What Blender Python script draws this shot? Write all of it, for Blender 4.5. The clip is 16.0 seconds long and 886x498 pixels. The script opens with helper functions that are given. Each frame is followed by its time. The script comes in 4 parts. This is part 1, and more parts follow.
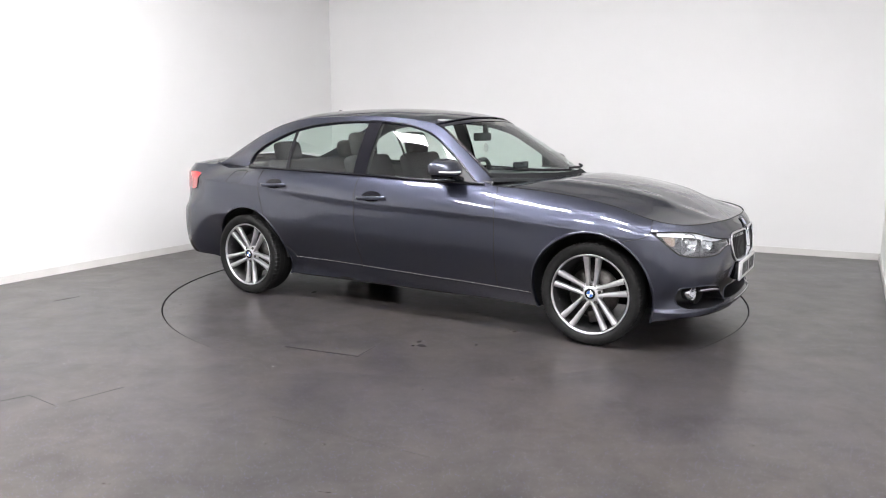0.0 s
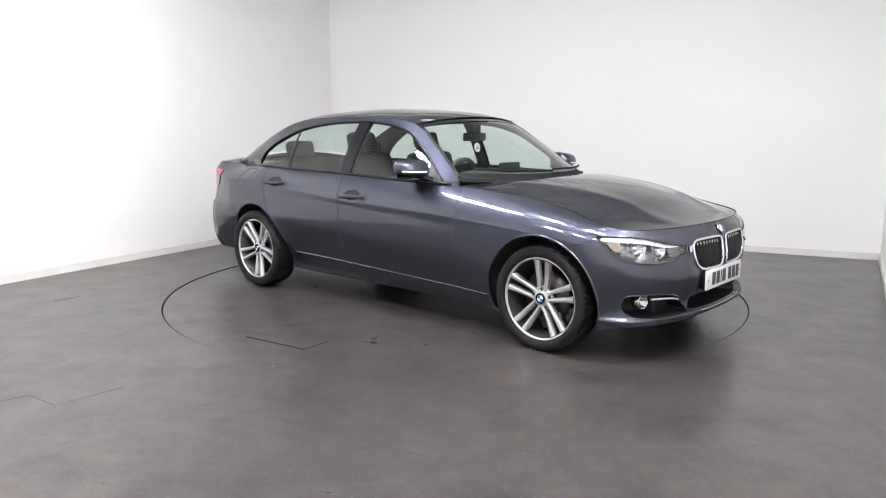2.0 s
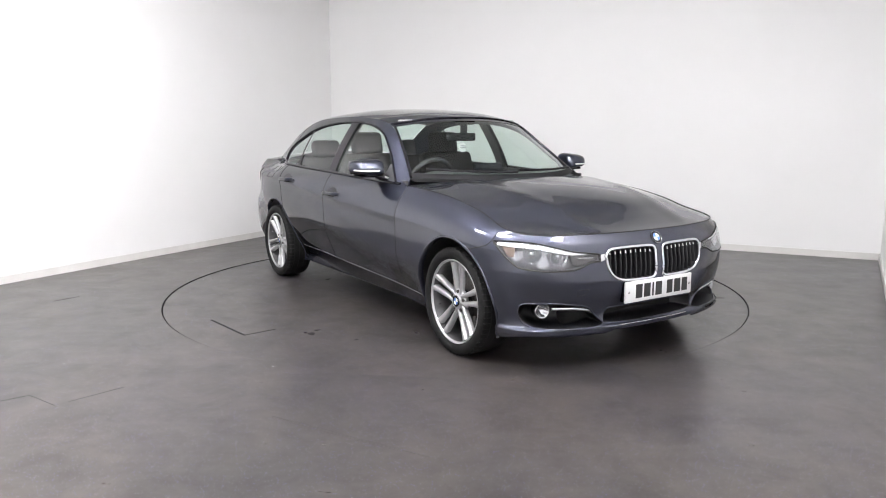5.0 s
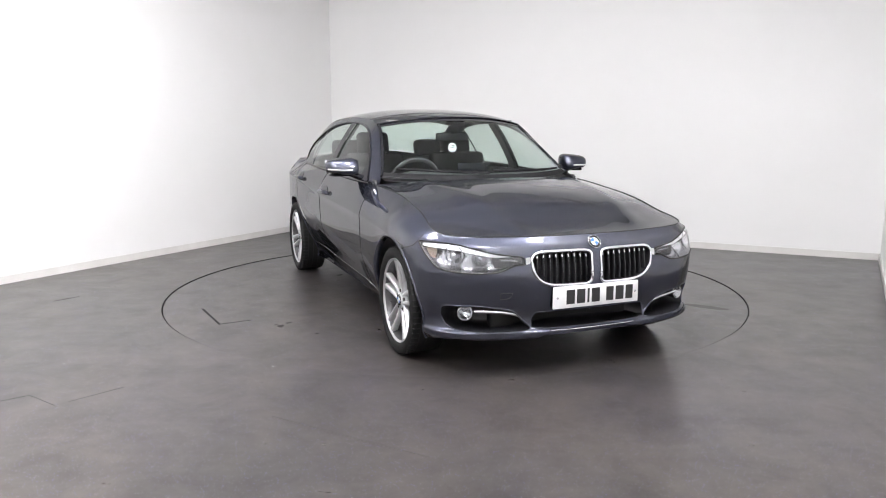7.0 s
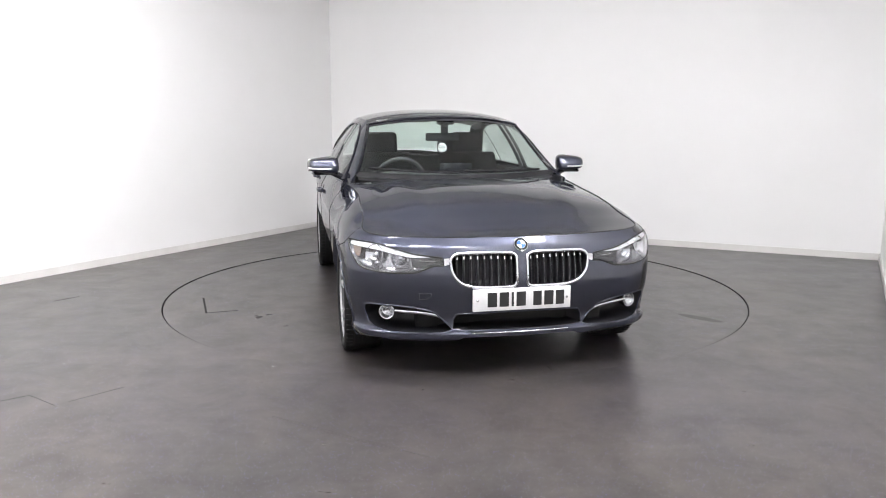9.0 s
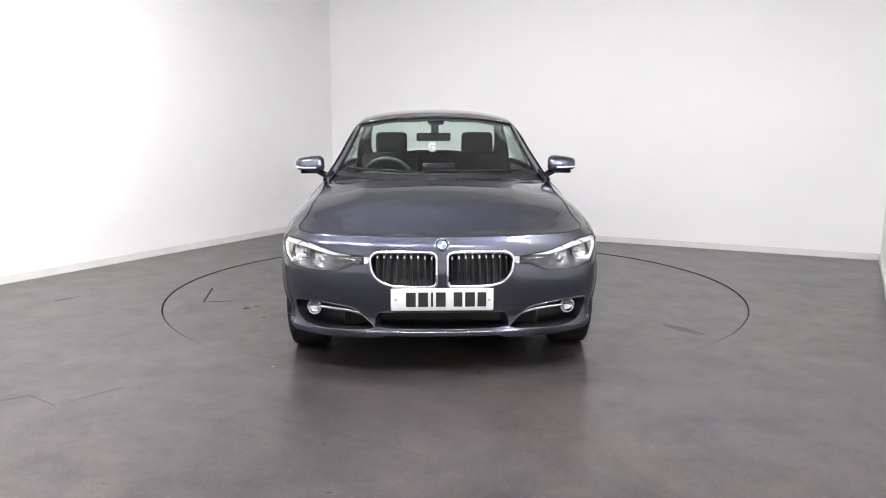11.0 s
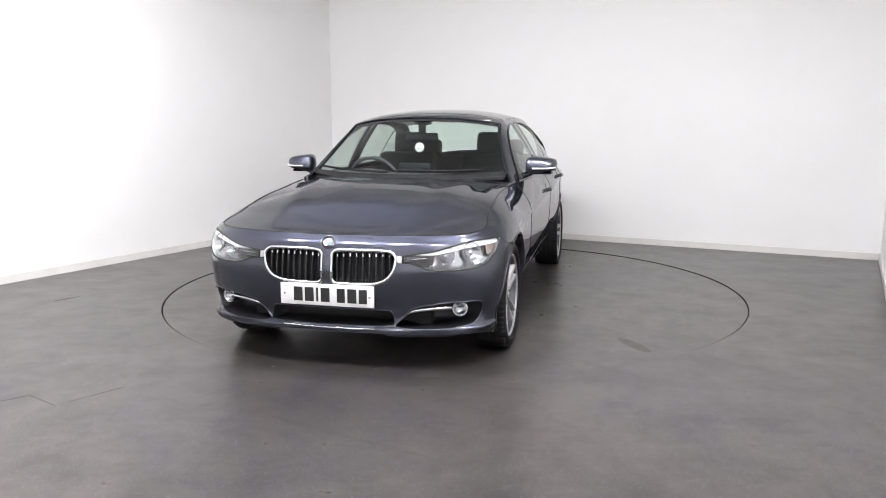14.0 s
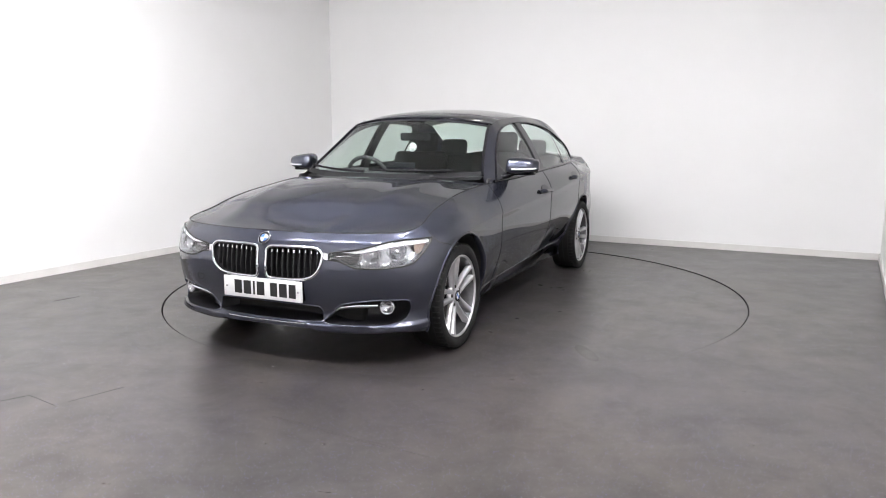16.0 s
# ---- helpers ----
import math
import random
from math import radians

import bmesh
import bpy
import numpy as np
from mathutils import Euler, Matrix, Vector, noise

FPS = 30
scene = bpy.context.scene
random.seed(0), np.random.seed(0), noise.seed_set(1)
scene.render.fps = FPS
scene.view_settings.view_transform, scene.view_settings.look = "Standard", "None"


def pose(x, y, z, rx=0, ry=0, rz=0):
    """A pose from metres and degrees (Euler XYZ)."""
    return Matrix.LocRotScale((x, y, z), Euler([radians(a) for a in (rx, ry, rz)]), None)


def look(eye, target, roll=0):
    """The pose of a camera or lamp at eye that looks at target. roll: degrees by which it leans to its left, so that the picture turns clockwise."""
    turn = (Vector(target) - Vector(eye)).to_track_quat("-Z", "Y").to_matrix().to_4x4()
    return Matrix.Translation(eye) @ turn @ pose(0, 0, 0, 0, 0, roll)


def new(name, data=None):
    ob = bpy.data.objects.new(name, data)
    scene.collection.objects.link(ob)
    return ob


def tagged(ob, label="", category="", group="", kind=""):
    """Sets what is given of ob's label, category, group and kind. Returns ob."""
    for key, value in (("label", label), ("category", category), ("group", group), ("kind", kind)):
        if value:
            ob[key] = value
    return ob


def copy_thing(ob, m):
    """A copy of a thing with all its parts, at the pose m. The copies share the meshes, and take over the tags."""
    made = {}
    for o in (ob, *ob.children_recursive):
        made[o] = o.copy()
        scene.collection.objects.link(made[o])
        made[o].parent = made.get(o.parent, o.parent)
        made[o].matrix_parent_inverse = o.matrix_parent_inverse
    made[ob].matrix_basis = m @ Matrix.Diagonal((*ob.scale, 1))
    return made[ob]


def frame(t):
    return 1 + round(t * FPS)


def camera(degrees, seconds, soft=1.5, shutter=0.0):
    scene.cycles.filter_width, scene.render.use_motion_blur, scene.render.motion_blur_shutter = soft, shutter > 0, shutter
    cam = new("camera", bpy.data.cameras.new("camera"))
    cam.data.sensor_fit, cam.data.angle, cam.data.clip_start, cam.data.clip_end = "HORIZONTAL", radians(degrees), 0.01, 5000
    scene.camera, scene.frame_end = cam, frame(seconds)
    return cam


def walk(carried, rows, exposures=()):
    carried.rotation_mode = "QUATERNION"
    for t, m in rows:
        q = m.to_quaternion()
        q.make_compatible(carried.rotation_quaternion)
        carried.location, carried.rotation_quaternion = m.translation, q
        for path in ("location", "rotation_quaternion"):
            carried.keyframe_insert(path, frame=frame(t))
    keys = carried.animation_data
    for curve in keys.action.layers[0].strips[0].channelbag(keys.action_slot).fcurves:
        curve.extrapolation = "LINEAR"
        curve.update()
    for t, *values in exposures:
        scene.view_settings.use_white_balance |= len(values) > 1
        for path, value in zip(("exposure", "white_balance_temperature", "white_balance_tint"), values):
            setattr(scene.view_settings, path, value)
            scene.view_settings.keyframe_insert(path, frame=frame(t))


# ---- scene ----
# ---- camera: fixed near a corner of the studio ----
cam = camera(62.07, 16.0, 1.0)
EYE = (0.0, -5.931, 1.283)
TILT, YAW = radians(9.2485), radians(-0.8477)
AIM = (EYE[0] + math.sin(YAW) * math.cos(TILT), EYE[1] + math.cos(YAW) * math.cos(TILT), EYE[2] - math.sin(TILT))
CAM_POSE = look(EYE, AIM, -0.073)
walk(cam, [(0.0, CAM_POSE), (16.0, CAM_POSE)])

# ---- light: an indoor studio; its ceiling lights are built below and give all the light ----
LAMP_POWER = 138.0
scene.view_settings.exposure = 0.0
world = bpy.data.worlds.new("world")
scene.world = world
world.use_nodes = True
world.node_tree.nodes["Background"].inputs[0].default_value = (0.9, 0.95, 1.0, 1)
world.node_tree.nodes["Background"].inputs[1].default_value = 0.02

# the car turns with the turntable about the world's origin
TURN_0, TURN_RATE = -30.4474, -5.206
CAR_OFF = (0.1209, -0.149)


# ---- materials ----
def material(name, color, rough=0.5, metal=0.0, coat=0.0, spec=0.5):
    m = bpy.data.materials.new(name)
    m.use_nodes = True
    b = m.node_tree.nodes["Principled BSDF"]
    b.inputs["Base Color"].default_value = (*color, 1)
    b.inputs["Roughness"].default_value = rough
    b.inputs["Metallic"].default_value = metal
    b.inputs["Coat Weight"].default_value = coat
    b.inputs["Coat Roughness"].default_value = 0.03
    b.inputs["Specular IOR Level"].default_value = spec
    return m


def nd(m, kind, **values):
    n = m.node_tree.nodes.new(kind)
    for k, v in values.items():
        n.inputs[k.replace("_", " ")].default_value = v
    return n


def tie(m, a, ao, b, bi):
    m.node_tree.links.new(a.outputs[ao], b.inputs[bi])


def ramp(m, stops):
    r = m.node_tree.nodes.new("ShaderNodeValToRGB")
    e = r.color_ramp.elements
    while len(e) < len(stops):
        e.new(0.5)
    for i, (p, c) in enumerate(stops):
        e[i].position, e[i].color = p, (*c, 1)
    return r


def bsdf(m):
    return m.node_tree.nodes["Principled BSDF"]


def vary(m, scale, lo, hi, detail=6, rough=None, bump=0.0, bump_scale=None):
    """Two scales of tone, roughness and relief over the object's own space."""
    co = nd(m, "ShaderNodeTexCoord")
    n = nd(m, "ShaderNodeTexNoise", Scale=scale, Detail=detail, Roughness=0.62)
    tie(m, co, "Object", n, "Vector")
    r = ramp(m, [(0.3, lo), (0.7, hi)])
    tie(m, n, "Fac", r, "Fac")
    tie(m, r, "Color", bsdf(m), "Base Color")
    if rough:
        n2 = nd(m, "ShaderNodeTexNoise", Scale=scale * 3.1, Detail=4)
        tie(m, co, "Object", n2, "Vector")
        mr = nd(m, "ShaderNodeMapRange", To_Min=rough[0], To_Max=rough[1])
        tie(m, n2, "Fac", mr, "Value")
        tie(m, mr, "Result", bsdf(m), "Roughness")
    if bump:
        n3 = nd(m, "ShaderNodeTexNoise", Scale=bump_scale or scale * 20, Detail=3)
        tie(m, co, "Object", n3, "Vector")
        bp = nd(m, "ShaderNodeBump", Strength=bump, Distance=0.002)
        tie(m, n3, "Fac", bp, "Height")
        tie(m, bp, "Normal", bsdf(m), "Normal")
    return m


def floor_material(name, extra):
    """Grey safety vinyl: soft stains, scuffs, fine bright and bluish flecks."""
    m = material(name, (0.1, 0.1, 0.1), 0.4)
    co = nd(m, "ShaderNodeTexCoord")
    big = nd(m, "ShaderNodeTexNoise", Scale=0.75 + extra, Detail=5, Roughness=0.55, Distortion=0.4)
    tie(m, co, "Object", big, "Vector")
    tone = ramp(m, [(0.22, (0.030, 0.0275, 0.027)), (0.5, (0.042, 0.0385, 0.0375)), (0.80, (0.056, 0.048, 0.042))])
    tie(m, big, "Fac", tone, "Fac")
    scuff = nd(m, "ShaderNodeTexNoise", Scale=9.0, Detail=8, Roughness=0.75)
    tie(m, co, "Object", scuff, "Vector")
    # trodden-in dirt in blotches, and long drag marks of tyres
    blotch = nd(m, "ShaderNodeTexNoise", Scale=3.4 + extra * 4, Detail=10, Roughness=0.72, Distortion=0.35)
    tie(m, co, "Object", blotch, "Vector")
    worn = nd(m, "ShaderNodeMapRange", From_Min=0.36, From_Max=0.64)
    tie(m, blotch, "Fac", worn, "Value")
    stretch = nd(m, "ShaderNodeMapping", Scale=(1.6, 17.0, 1.0), Rotation=(0, 0, 0.45 + extra * 3))
    tie(m, co, "Object", stretch, "Vector")
    drag = nd(m, "ShaderNodeTexNoise", Scale=1.0, Detail=6, Roughness=0.6)
    tie(m, stretch, "Vector", drag, "Vector")
    mul = nd(m, "ShaderNodeMixRGB")
    mul.blend_type, mul.inputs[0].default_value = "OVERLAY", 0.45
    tie(m, tone, "Color", mul, "Color1")
    tie(m, scuff, "Fac", mul, "Color2")
    dirt = ramp(m, [(0.0, (0.60, 0.58, 0.57)), (0.5, (0.95, 0.94, 0.92)), (1.0, (1.25, 1.20, 1.13))])
    tie(m, worn, "Result", dirt, "Fac")
    soil = nd(m, "ShaderNodeMixRGB")
    soil.blend_type, soil.inputs[0].default_value = "MULTIPLY", 1.0
    tie(m, mul, "Color", soil, "Color1")
    tie(m, dirt, "Color", soil, "Color2")
    mul = soil
    # the film of wax: thinner and browner where it is worn
    brown = nd(m, "ShaderNodeTexNoise", Scale=0.62, Detail=4, Roughness=0.6, Distortion=0.8)
    tie(m, co, "Object", brown, "Vector")
    wax = ramp(m, [(0.40, (1.0, 0.98, 0.99)), (0.66, (1.0, 0.90, 0.80))])
    tie(m, brown, "Fac", wax, "Fac")
    tie(m, wax, "Color", bsdf(m), "Specular Tint")
    mean = nd(m, "ShaderNodeMath")
    mean.operation = "ADD"
    tie(m, worn, "Result", mean, 0)
    tie(m, drag, "Fac", mean, 1)
    film = nd(m, "ShaderNodeMapRange", From_Min=0.3, From_Max=1.7, To_Min=0.43, To_Max=0.55)
    tie(m, mean, 0, film, "Value")
    tie(m, film, "Result", bsdf(m), "Specular IOR Level")
    last = mul
    for scale, limit, colour in ((84.0, 0.14, (0.34, 0.33, 0.41)), (92.0, 0.16, (0.14, 0.14, 0.42)), (105.0, 0.22, (0.010, 0.010, 0.010)), (46.0, 0.045, (0.7, 0.7, 0.74))):
        vor = nd(m, "ShaderNodeTexVoronoi", Scale=scale)
        tie(m, co, "Object", vor, "Vector")
        near = nd(m, "ShaderNodeMath")
        near.operation, near.inputs[1].default_value = "LESS_THAN", limit
        tie(m, vor, "Distance", near, 0)
        pick = nd(m, "ShaderNodeSeparateColor")
        tie(m, vor, "Color", pick, "Color")
        some = nd(m, "ShaderNodeMath")
        some.operation, some.inputs[1].default_value = "GREATER_THAN", 0.60
        tie(m, pick, "Red", some, 0)
        both = nd(m, "ShaderNodeMath")
        both.operation = "MULTIPLY"
        tie(m, near, 0, both, 0)
        tie(m, some, 0, both, 1)
        mix = nd(m, "ShaderNodeMixRGB")
        mix.inputs["Color2"].default_value = (*colour, 1)
        tie(m, both, 0, mix, "Fac")
        tie(m, last, "Color", mix, "Color1")
        last = mix
    tie(m, last, "Color", bsdf(m), "Base Color")
    mr = nd(m, "ShaderNodeMapRange", From_Min=0.3, From_Max=1.7, To_Min=0.325, To_Max=0.27)
    tie(m, mean, 0, mr, "Value")
    tie(m, mr, "Result", bsdf(m), "Roughness")
    fine = nd(m, "ShaderNodeTexNoise", Scale=260.0, Detail=2)
    tie(m, co, "Object", fine, "Vector")
    bp = nd(m, "ShaderNodeBump", Strength=0.04, Distance=0.001)
    tie(m, fine, "Fac", bp, "Height")
    tie(m, bp, "Normal", bsdf(m), "Normal")
    return m


def paint_material():
    """Metallic blue-grey lacquer with fine flake."""
    m = material("paint", (0.08, 0.085, 0.115), 0.35, 0.92, 1.0, 0.4)
    bsdf(m).inputs["Specular Tint"].default_value = (0.12, 0.13, 0.18, 1)
    bsdf(m).inputs["Coat IOR"].default_value = 1.6
    bsdf(m).inputs["Coat Roughness"].default_value = 0.015
    co = nd(m, "ShaderNodeTexCoord")
    vor = nd(m, "ShaderNodeTexVoronoi", Scale=1400.0)
    tie(m, co, "Object", vor, "Vector")
    r = ramp(m, [(0.0, (0.028, 0.0310, 0.046)), (1.0, (0.064, 0.070, 0.101))])
    sep = nd(m, "ShaderNodeSeparateColor")
    tie(m, vor, "Color", sep, "Color")
    tie(m, sep, "Red", r, "Fac")
    tie(m, r, "Color", bsdf(m), "Base Color")
    return m


def glass_material(name, tint, clear):
    """Thin pane: mostly see-through, mirror-like at a slant."""
    m = bpy.data.materials.new(name)
    m.use_nodes = True
    nt = m.node_tree
    nt.nodes.clear()
    out = nd(m, "ShaderNodeOutputMaterial")
    tr = nd(m, "ShaderNodeBsdfTransparent", Color=(*tint, 1))
    gl = nd(m, "ShaderNodeBsdfGlossy", Color=(1, 1, 1, 1), Roughness=0.01)
    lw = nd(m, "ShaderNodeLayerWeight", Blend=0.5)
    pw = nd(m, "ShaderNodeMath")
    pw.operation, pw.inputs[1].default_value = "POWER", 5.0
    tie(m, lw, "Facing", pw, 0)
    fr = nd(m, "ShaderNodeMapRange", To_Min=clear, To_Max=0.95)
    tie(m, pw, 0, fr, "Value")
    mix = nd(m, "ShaderNodeMixShader")
    tie(m, fr, 0, mix, 0)
    tie(m, tr, 0, mix, 1)
    tie(m, gl, 0, mix, 2)
    tie(m, mix, 0, out, 0)
    return m


PAINT = paint_material()
WALL = vary(material("wall paint", (0.8, 0.8, 0.8), 0.55), 0.8, (0.83, 0.83, 0.82), (0.86, 0.86, 0.855), rough=(0.5, 0.62), bump=0.05, bump_scale=60)
SKIRT = vary(material("skirting", (0.7, 0.69, 0.67), 0.4), 3.0, (0.66, 0.645, 0.62), (0.74, 0.73, 0.71))
CEIL = vary(material("ceiling paint", (0.8, 0.8, 0.8), 0.7), 1.0, (0.83, 0.83, 0.82), (0.86, 0.86, 0.85))
VINYL = floor_material("vinyl floor", 0.0)
DISC = floor_material("turntable vinyl", 0.13)
DARK = material("dark gap", (0.006, 0.006, 0.006), 0.8)
RUBBER = vary(material("tyre rubber", (0.02, 0.02, 0.02), 0.6, 0.0, 0.0, 0.2), 30, (0.006, 0.006, 0.006), (0.012, 0.012, 0.012), rough=(0.55, 0.75))
ALLOY = vary(material("alloy", (0.5, 0.5, 0.51), 0.36, 0.85), 6, (0.46, 0.46, 0.47), (0.54, 0.54, 0.55), rough=(0.30, 0.40))
ALLOY_DARK = vary(material("alloy barrel", (0.3, 0.3, 0.31), 0.4, 0.9), 40, (0.09, 0.09, 0.093), (0.14, 0.14, 0.144))
STEEL = vary(material("brake steel", (0.25, 0.25, 0.25), 0.4, 1.0), 60, (0.07, 0.065, 0.06), (0.13, 0.125, 0.12))
CHROME = material("chrome", (0.60, 0.61, 0.64), 0.10, 1.0)
SATIN = material("satin metal", (0.55, 0.55, 0.57), 0.25, 1.0)
SCUTTLE = material("matt black scuttle", (0.012, 0.012, 0.013), 0.75, 0.0, 0.0, 0.12)
SLAT = material("satin black slat", (0.007, 0.007, 0.008), 0.34)
HOLLOW = material("dark hollow", (0.006, 0.006, 0.008), 0.45)
SCUFF = vary(material("scuffed vinyl", (0.06, 0.06, 0.06), 0.5), 14, (0.042, 0.040, 0.038), (0.078, 0.074, 0.070))
TAR = vary(material("dried black spill", (0.012, 0.011, 0.010), 0.6), 30, (0.008, 0.008, 0.008), (0.018, 0.016, 0.015))
FLECK = material("white paint speck", (0.7, 0.7, 0.7), 0.5)
BLACK = material("black gloss plastic", (0.006, 0.006, 0.009), 0.10, 0.0, 0.0, 0.3)
PLASTIC = vary(material("black plastic", (0.018, 0.018, 0.02), 0.5), 40, (0.013, 0.013, 0.015), (0.024, 0.024, 0.026), bump=0.1, bump_scale=400)
TRIM = vary(material("dash plastic", (0.03, 0.03, 0.032), 0.55), 30, (0.022, 0.022, 0.024), (0.036, 0.036, 0.038), bump=0.1, bump_scale=300)
CLOTH = vary(material("seat cloth", (0.03, 0.03, 0.03), 0.85), 25, (0.012, 0.012, 0.013), (0.024, 0.024, 0.025), bump=0.08, bump_scale=500)
LINING = material("headlining", (0.30, 0.30, 0.29), 0.9)
GLASS = glass_material("car glass", (0.84, 0.93, 0.89), 0.05)
SIDE_GLASS = glass_material("side glass", (0.80, 0.88, 0.84), 0.06)
LENS = glass_material("lamp lens", (0.95, 0.96, 0.97), 0.05)
LAMP_GREY = material("lamp housing", (0.42, 0.42, 0.44), 0.24, 0.85)
# pale colour stands in for the reflection along a headlamp's top
BROW = material("painted lamp reflection", (0.82, 0.82, 0.84), 0.32, 0.55)
LAMP_BRIGHT = material("lamp reflector", (0.46, 0.46, 0.48), 0.12, 1.0)
AMBER = material("amber lens", (0.17, 0.125, 0.10), 0.2, 0.0, 0.6)
RED = material("red lens", (0.42, 0.012, 0.014), 0.15, 0.0, 0.5)
WHITE = vary(material("plate white", (0.78, 0.78, 0.78), 0.35), 30, (0.60, 0.60, 0.60), (0.66, 0.66, 0.66))
INK = material("plate black", (0.01, 0.01, 0.01), 0.4)
BLUE = material("enamel blue", (0.02, 0.10, 0.40), 0.3)
ENAMEL = material("enamel white", (0.62, 0.62, 0.62), 0.3)
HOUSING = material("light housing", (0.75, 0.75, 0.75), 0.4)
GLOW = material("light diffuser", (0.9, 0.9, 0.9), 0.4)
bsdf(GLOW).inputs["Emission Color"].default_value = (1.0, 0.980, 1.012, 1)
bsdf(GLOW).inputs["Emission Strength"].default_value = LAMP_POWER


# ---- the car's outer skin as one smooth surface: s runs round the plan from the nose, z goes up ----
def pchip(xs, ys, x):
    """Smooth curve through points that never overshoots."""
    xs, ys, x = np.asarray(xs, float), np.asarray(ys, float), np.asarray(x, float)
    h, d = np.diff(xs), np.diff(ys) / np.diff(xs)
    m = np.zeros(len(xs))
    m[0], m[-1] = d[0], d[-1]
    for i in range(1, len(xs) - 1):
        if d[i - 1] * d[i] > 0:
            a, b = 2 * h[i] + h[i - 1], h[i] + 2 * h[i - 1]
            m[i] = (a + b) / (a / d[i - 1] + b / d[i])
    x = np.clip(x, xs[0], xs[-1])
    k = np.clip(np.searchsorted(xs, x) - 1, 0, len(xs) - 2)
    t = (x - xs[k]) / h[k]
    return ((1 + 2 * t) * (1 - t) ** 2 * ys[k] + t * (1 - t) ** 2 * h[k] * m[k]
            + t * t * (3 - 2 * t) * ys[k + 1] + t * t * (t - 1) * h[k] * m[k + 1])


def smooth(a, b, x):
    t = np.clip((np.asarray(x, float) - a) / (b - a), 0, 1)
    return t * t * (3 - 2 * t)


PLAN = [(2.13, 0), (2.127, .15), (2.113, .30), (2.083, .45), (2.038, .60), (1.972, .73), (1.87, .83), (1.74, .880), (1.58, .898), (1.405, .902),
        (1.1, .893), (.6, .90), (0, .905), (-.6, .907), (-1.1, .90), (-1.405, .890), (-1.7, .868), (-1.95, .835), (-2.17, .785),
        (-2.34, .675), (-2.43, .42), (-2.46, 0)]
_px, _py = np.array(PLAN).T
_ps = np.concatenate([[0], np.cumsum(np.hypot(np.diff(_px), np.diff(_py)))])
_fs = np.linspace(0, _ps[-1], 1200)
_fx, _fy = pchip(_ps, _px, _fs), pchip(_ps, _py, _fs)
_k = np.hanning(41)
_k /= _k.sum()
_ext = lambda v, sign: np.convolve(np.concatenate([sign * v[40:0:-1], v, sign * v[-2:-42:-1]]), _k, "same")[40:-40]
_fx, _fy = _ext(_fx, 1), _ext(_fy, -1)
_fy[0] = _fy[-1] = 0
_nx, _ny = np.gradient(_fy), -np.gradient(_fx)
_nl = np.hypot(_nx, _ny)
_nx, _ny = _nx / _nl, _ny / _nl
S_END = _fs[-1]


def s_of(x):
    """Where round the plan the widest outline is at the length x."""
    return np.interp(-np.asarray(x, float), -_fx, _fs)


def z_low(x):
    return pchip([-2.5, -2.0, -1.75, -1.05, 1.0, 1.75, 1.95, 2.2], [.25, .24, .20, .185, .185, .185, .212, .232], x)


def z_top(x):
    return pchip([-2.5, -2.2, -1.9, -1.5, -1.34, -.9, -.37, .16, .63, .85, 1.2, 1.5, 1.72, 1.9, 2.02, 2.2],
                 [1.0, 1.002, .998, .991, .987, .975, .962, .942, .929, .918, .884, .834, .777, .748, .739, .738], x)


def z_crease(x):
    return pchip([-2.5, -1.2, -.27, .75, 1.2, 1.8, 2.2], [.90, .852, .788, .742, .71, .66, .64], x)


def z_sill(x):
    return pchip([-2.5, -1.0, 1.0, 2.2], [.33, .325, .275, .26], x)


def inset(x, z):
    """How far the skin lies inside the widest outline."""
    zc, zt = z_crease(x), z_top(x)
    top = pchip([-2.5, -1.9, -1.5, -1.3, .2, .5, .7, .85, 1.2, 1.5, 1.75, 2.2], [.30, .235, .15, .10, .088, .102, .120, .136, .155, .15, .12, .06], x)
    k = smooth(.9, 1.6, x) + smooth(-1.3, -1.7, x)
    soft = 1 - .75 * k
    t = np.clip((z - zc) / np.maximum(zt - zc, 1e-4), -1, 1)
    up = np.maximum(t, 0)
    upper = top * np.where(t > 0, .30 * up + .70 * up ** (2.2 + 1.2 * smooth(.9, 1.6, x) - .7 * smooth(-1.25, -1.6, x)), 0)
    u = zc - z
    doors = smooth(1.1, .6, x) * smooth(-1.1, -.5, x)
    lower = (.0045 * soft * smooth(1.1, .5, x) * (smooth(.0, .05, u) - smooth(.05, .40, u)) + .095 * smooth(.20, .62, u) * (zc / .78)
             + .035 * smooth(.45, .62, u) + .032 * doors * smooth(.08, .5, u))
    side = np.where(t > 0, upper, lower)
    front = pchip([.15, .18, .205, .225, .245, .265, .31, .36, .41, .46, .51, .55, .60, .64, .69, .738],
                  [.075, .05, .022, .006, .005, .028, .036, .022, .009, .001, -.004, -.005, .002, .008, .024, .062], z)
    rear = pchip([.2, .26, .36, .5, .62, .68, .78, .93, 1.0, 1.04], [.12, .05, .012, 0, .006, .03, .045, .055, .10, .14], z)
    wf, wr = smooth(1.62, 2.02, x), smooth(-1.75, -2.25, x)
    return side * (1 - wf) * (1 - wr) + front * wf + rear * wr


def skin(s, z, out=0.0):
    """The point of the skin at s (negative: the right side) and height z, moved outwards by out."""
    s, z = np.asarray(s, float), np.asarray(z, float)
    a = np.abs(s)
    x, y = np.interp(a, _fs, _fx), np.interp(a, _fs, _fy)
    nx, ny = np.interp(a, _fs, _nx), np.interp(a, _fs, _ny)
    d = inset(x, z) - out
    return np.stack([x - nx * d, np.where(s < 0, -1, 1) * (y - ny * d), z + 0 * a], -1)


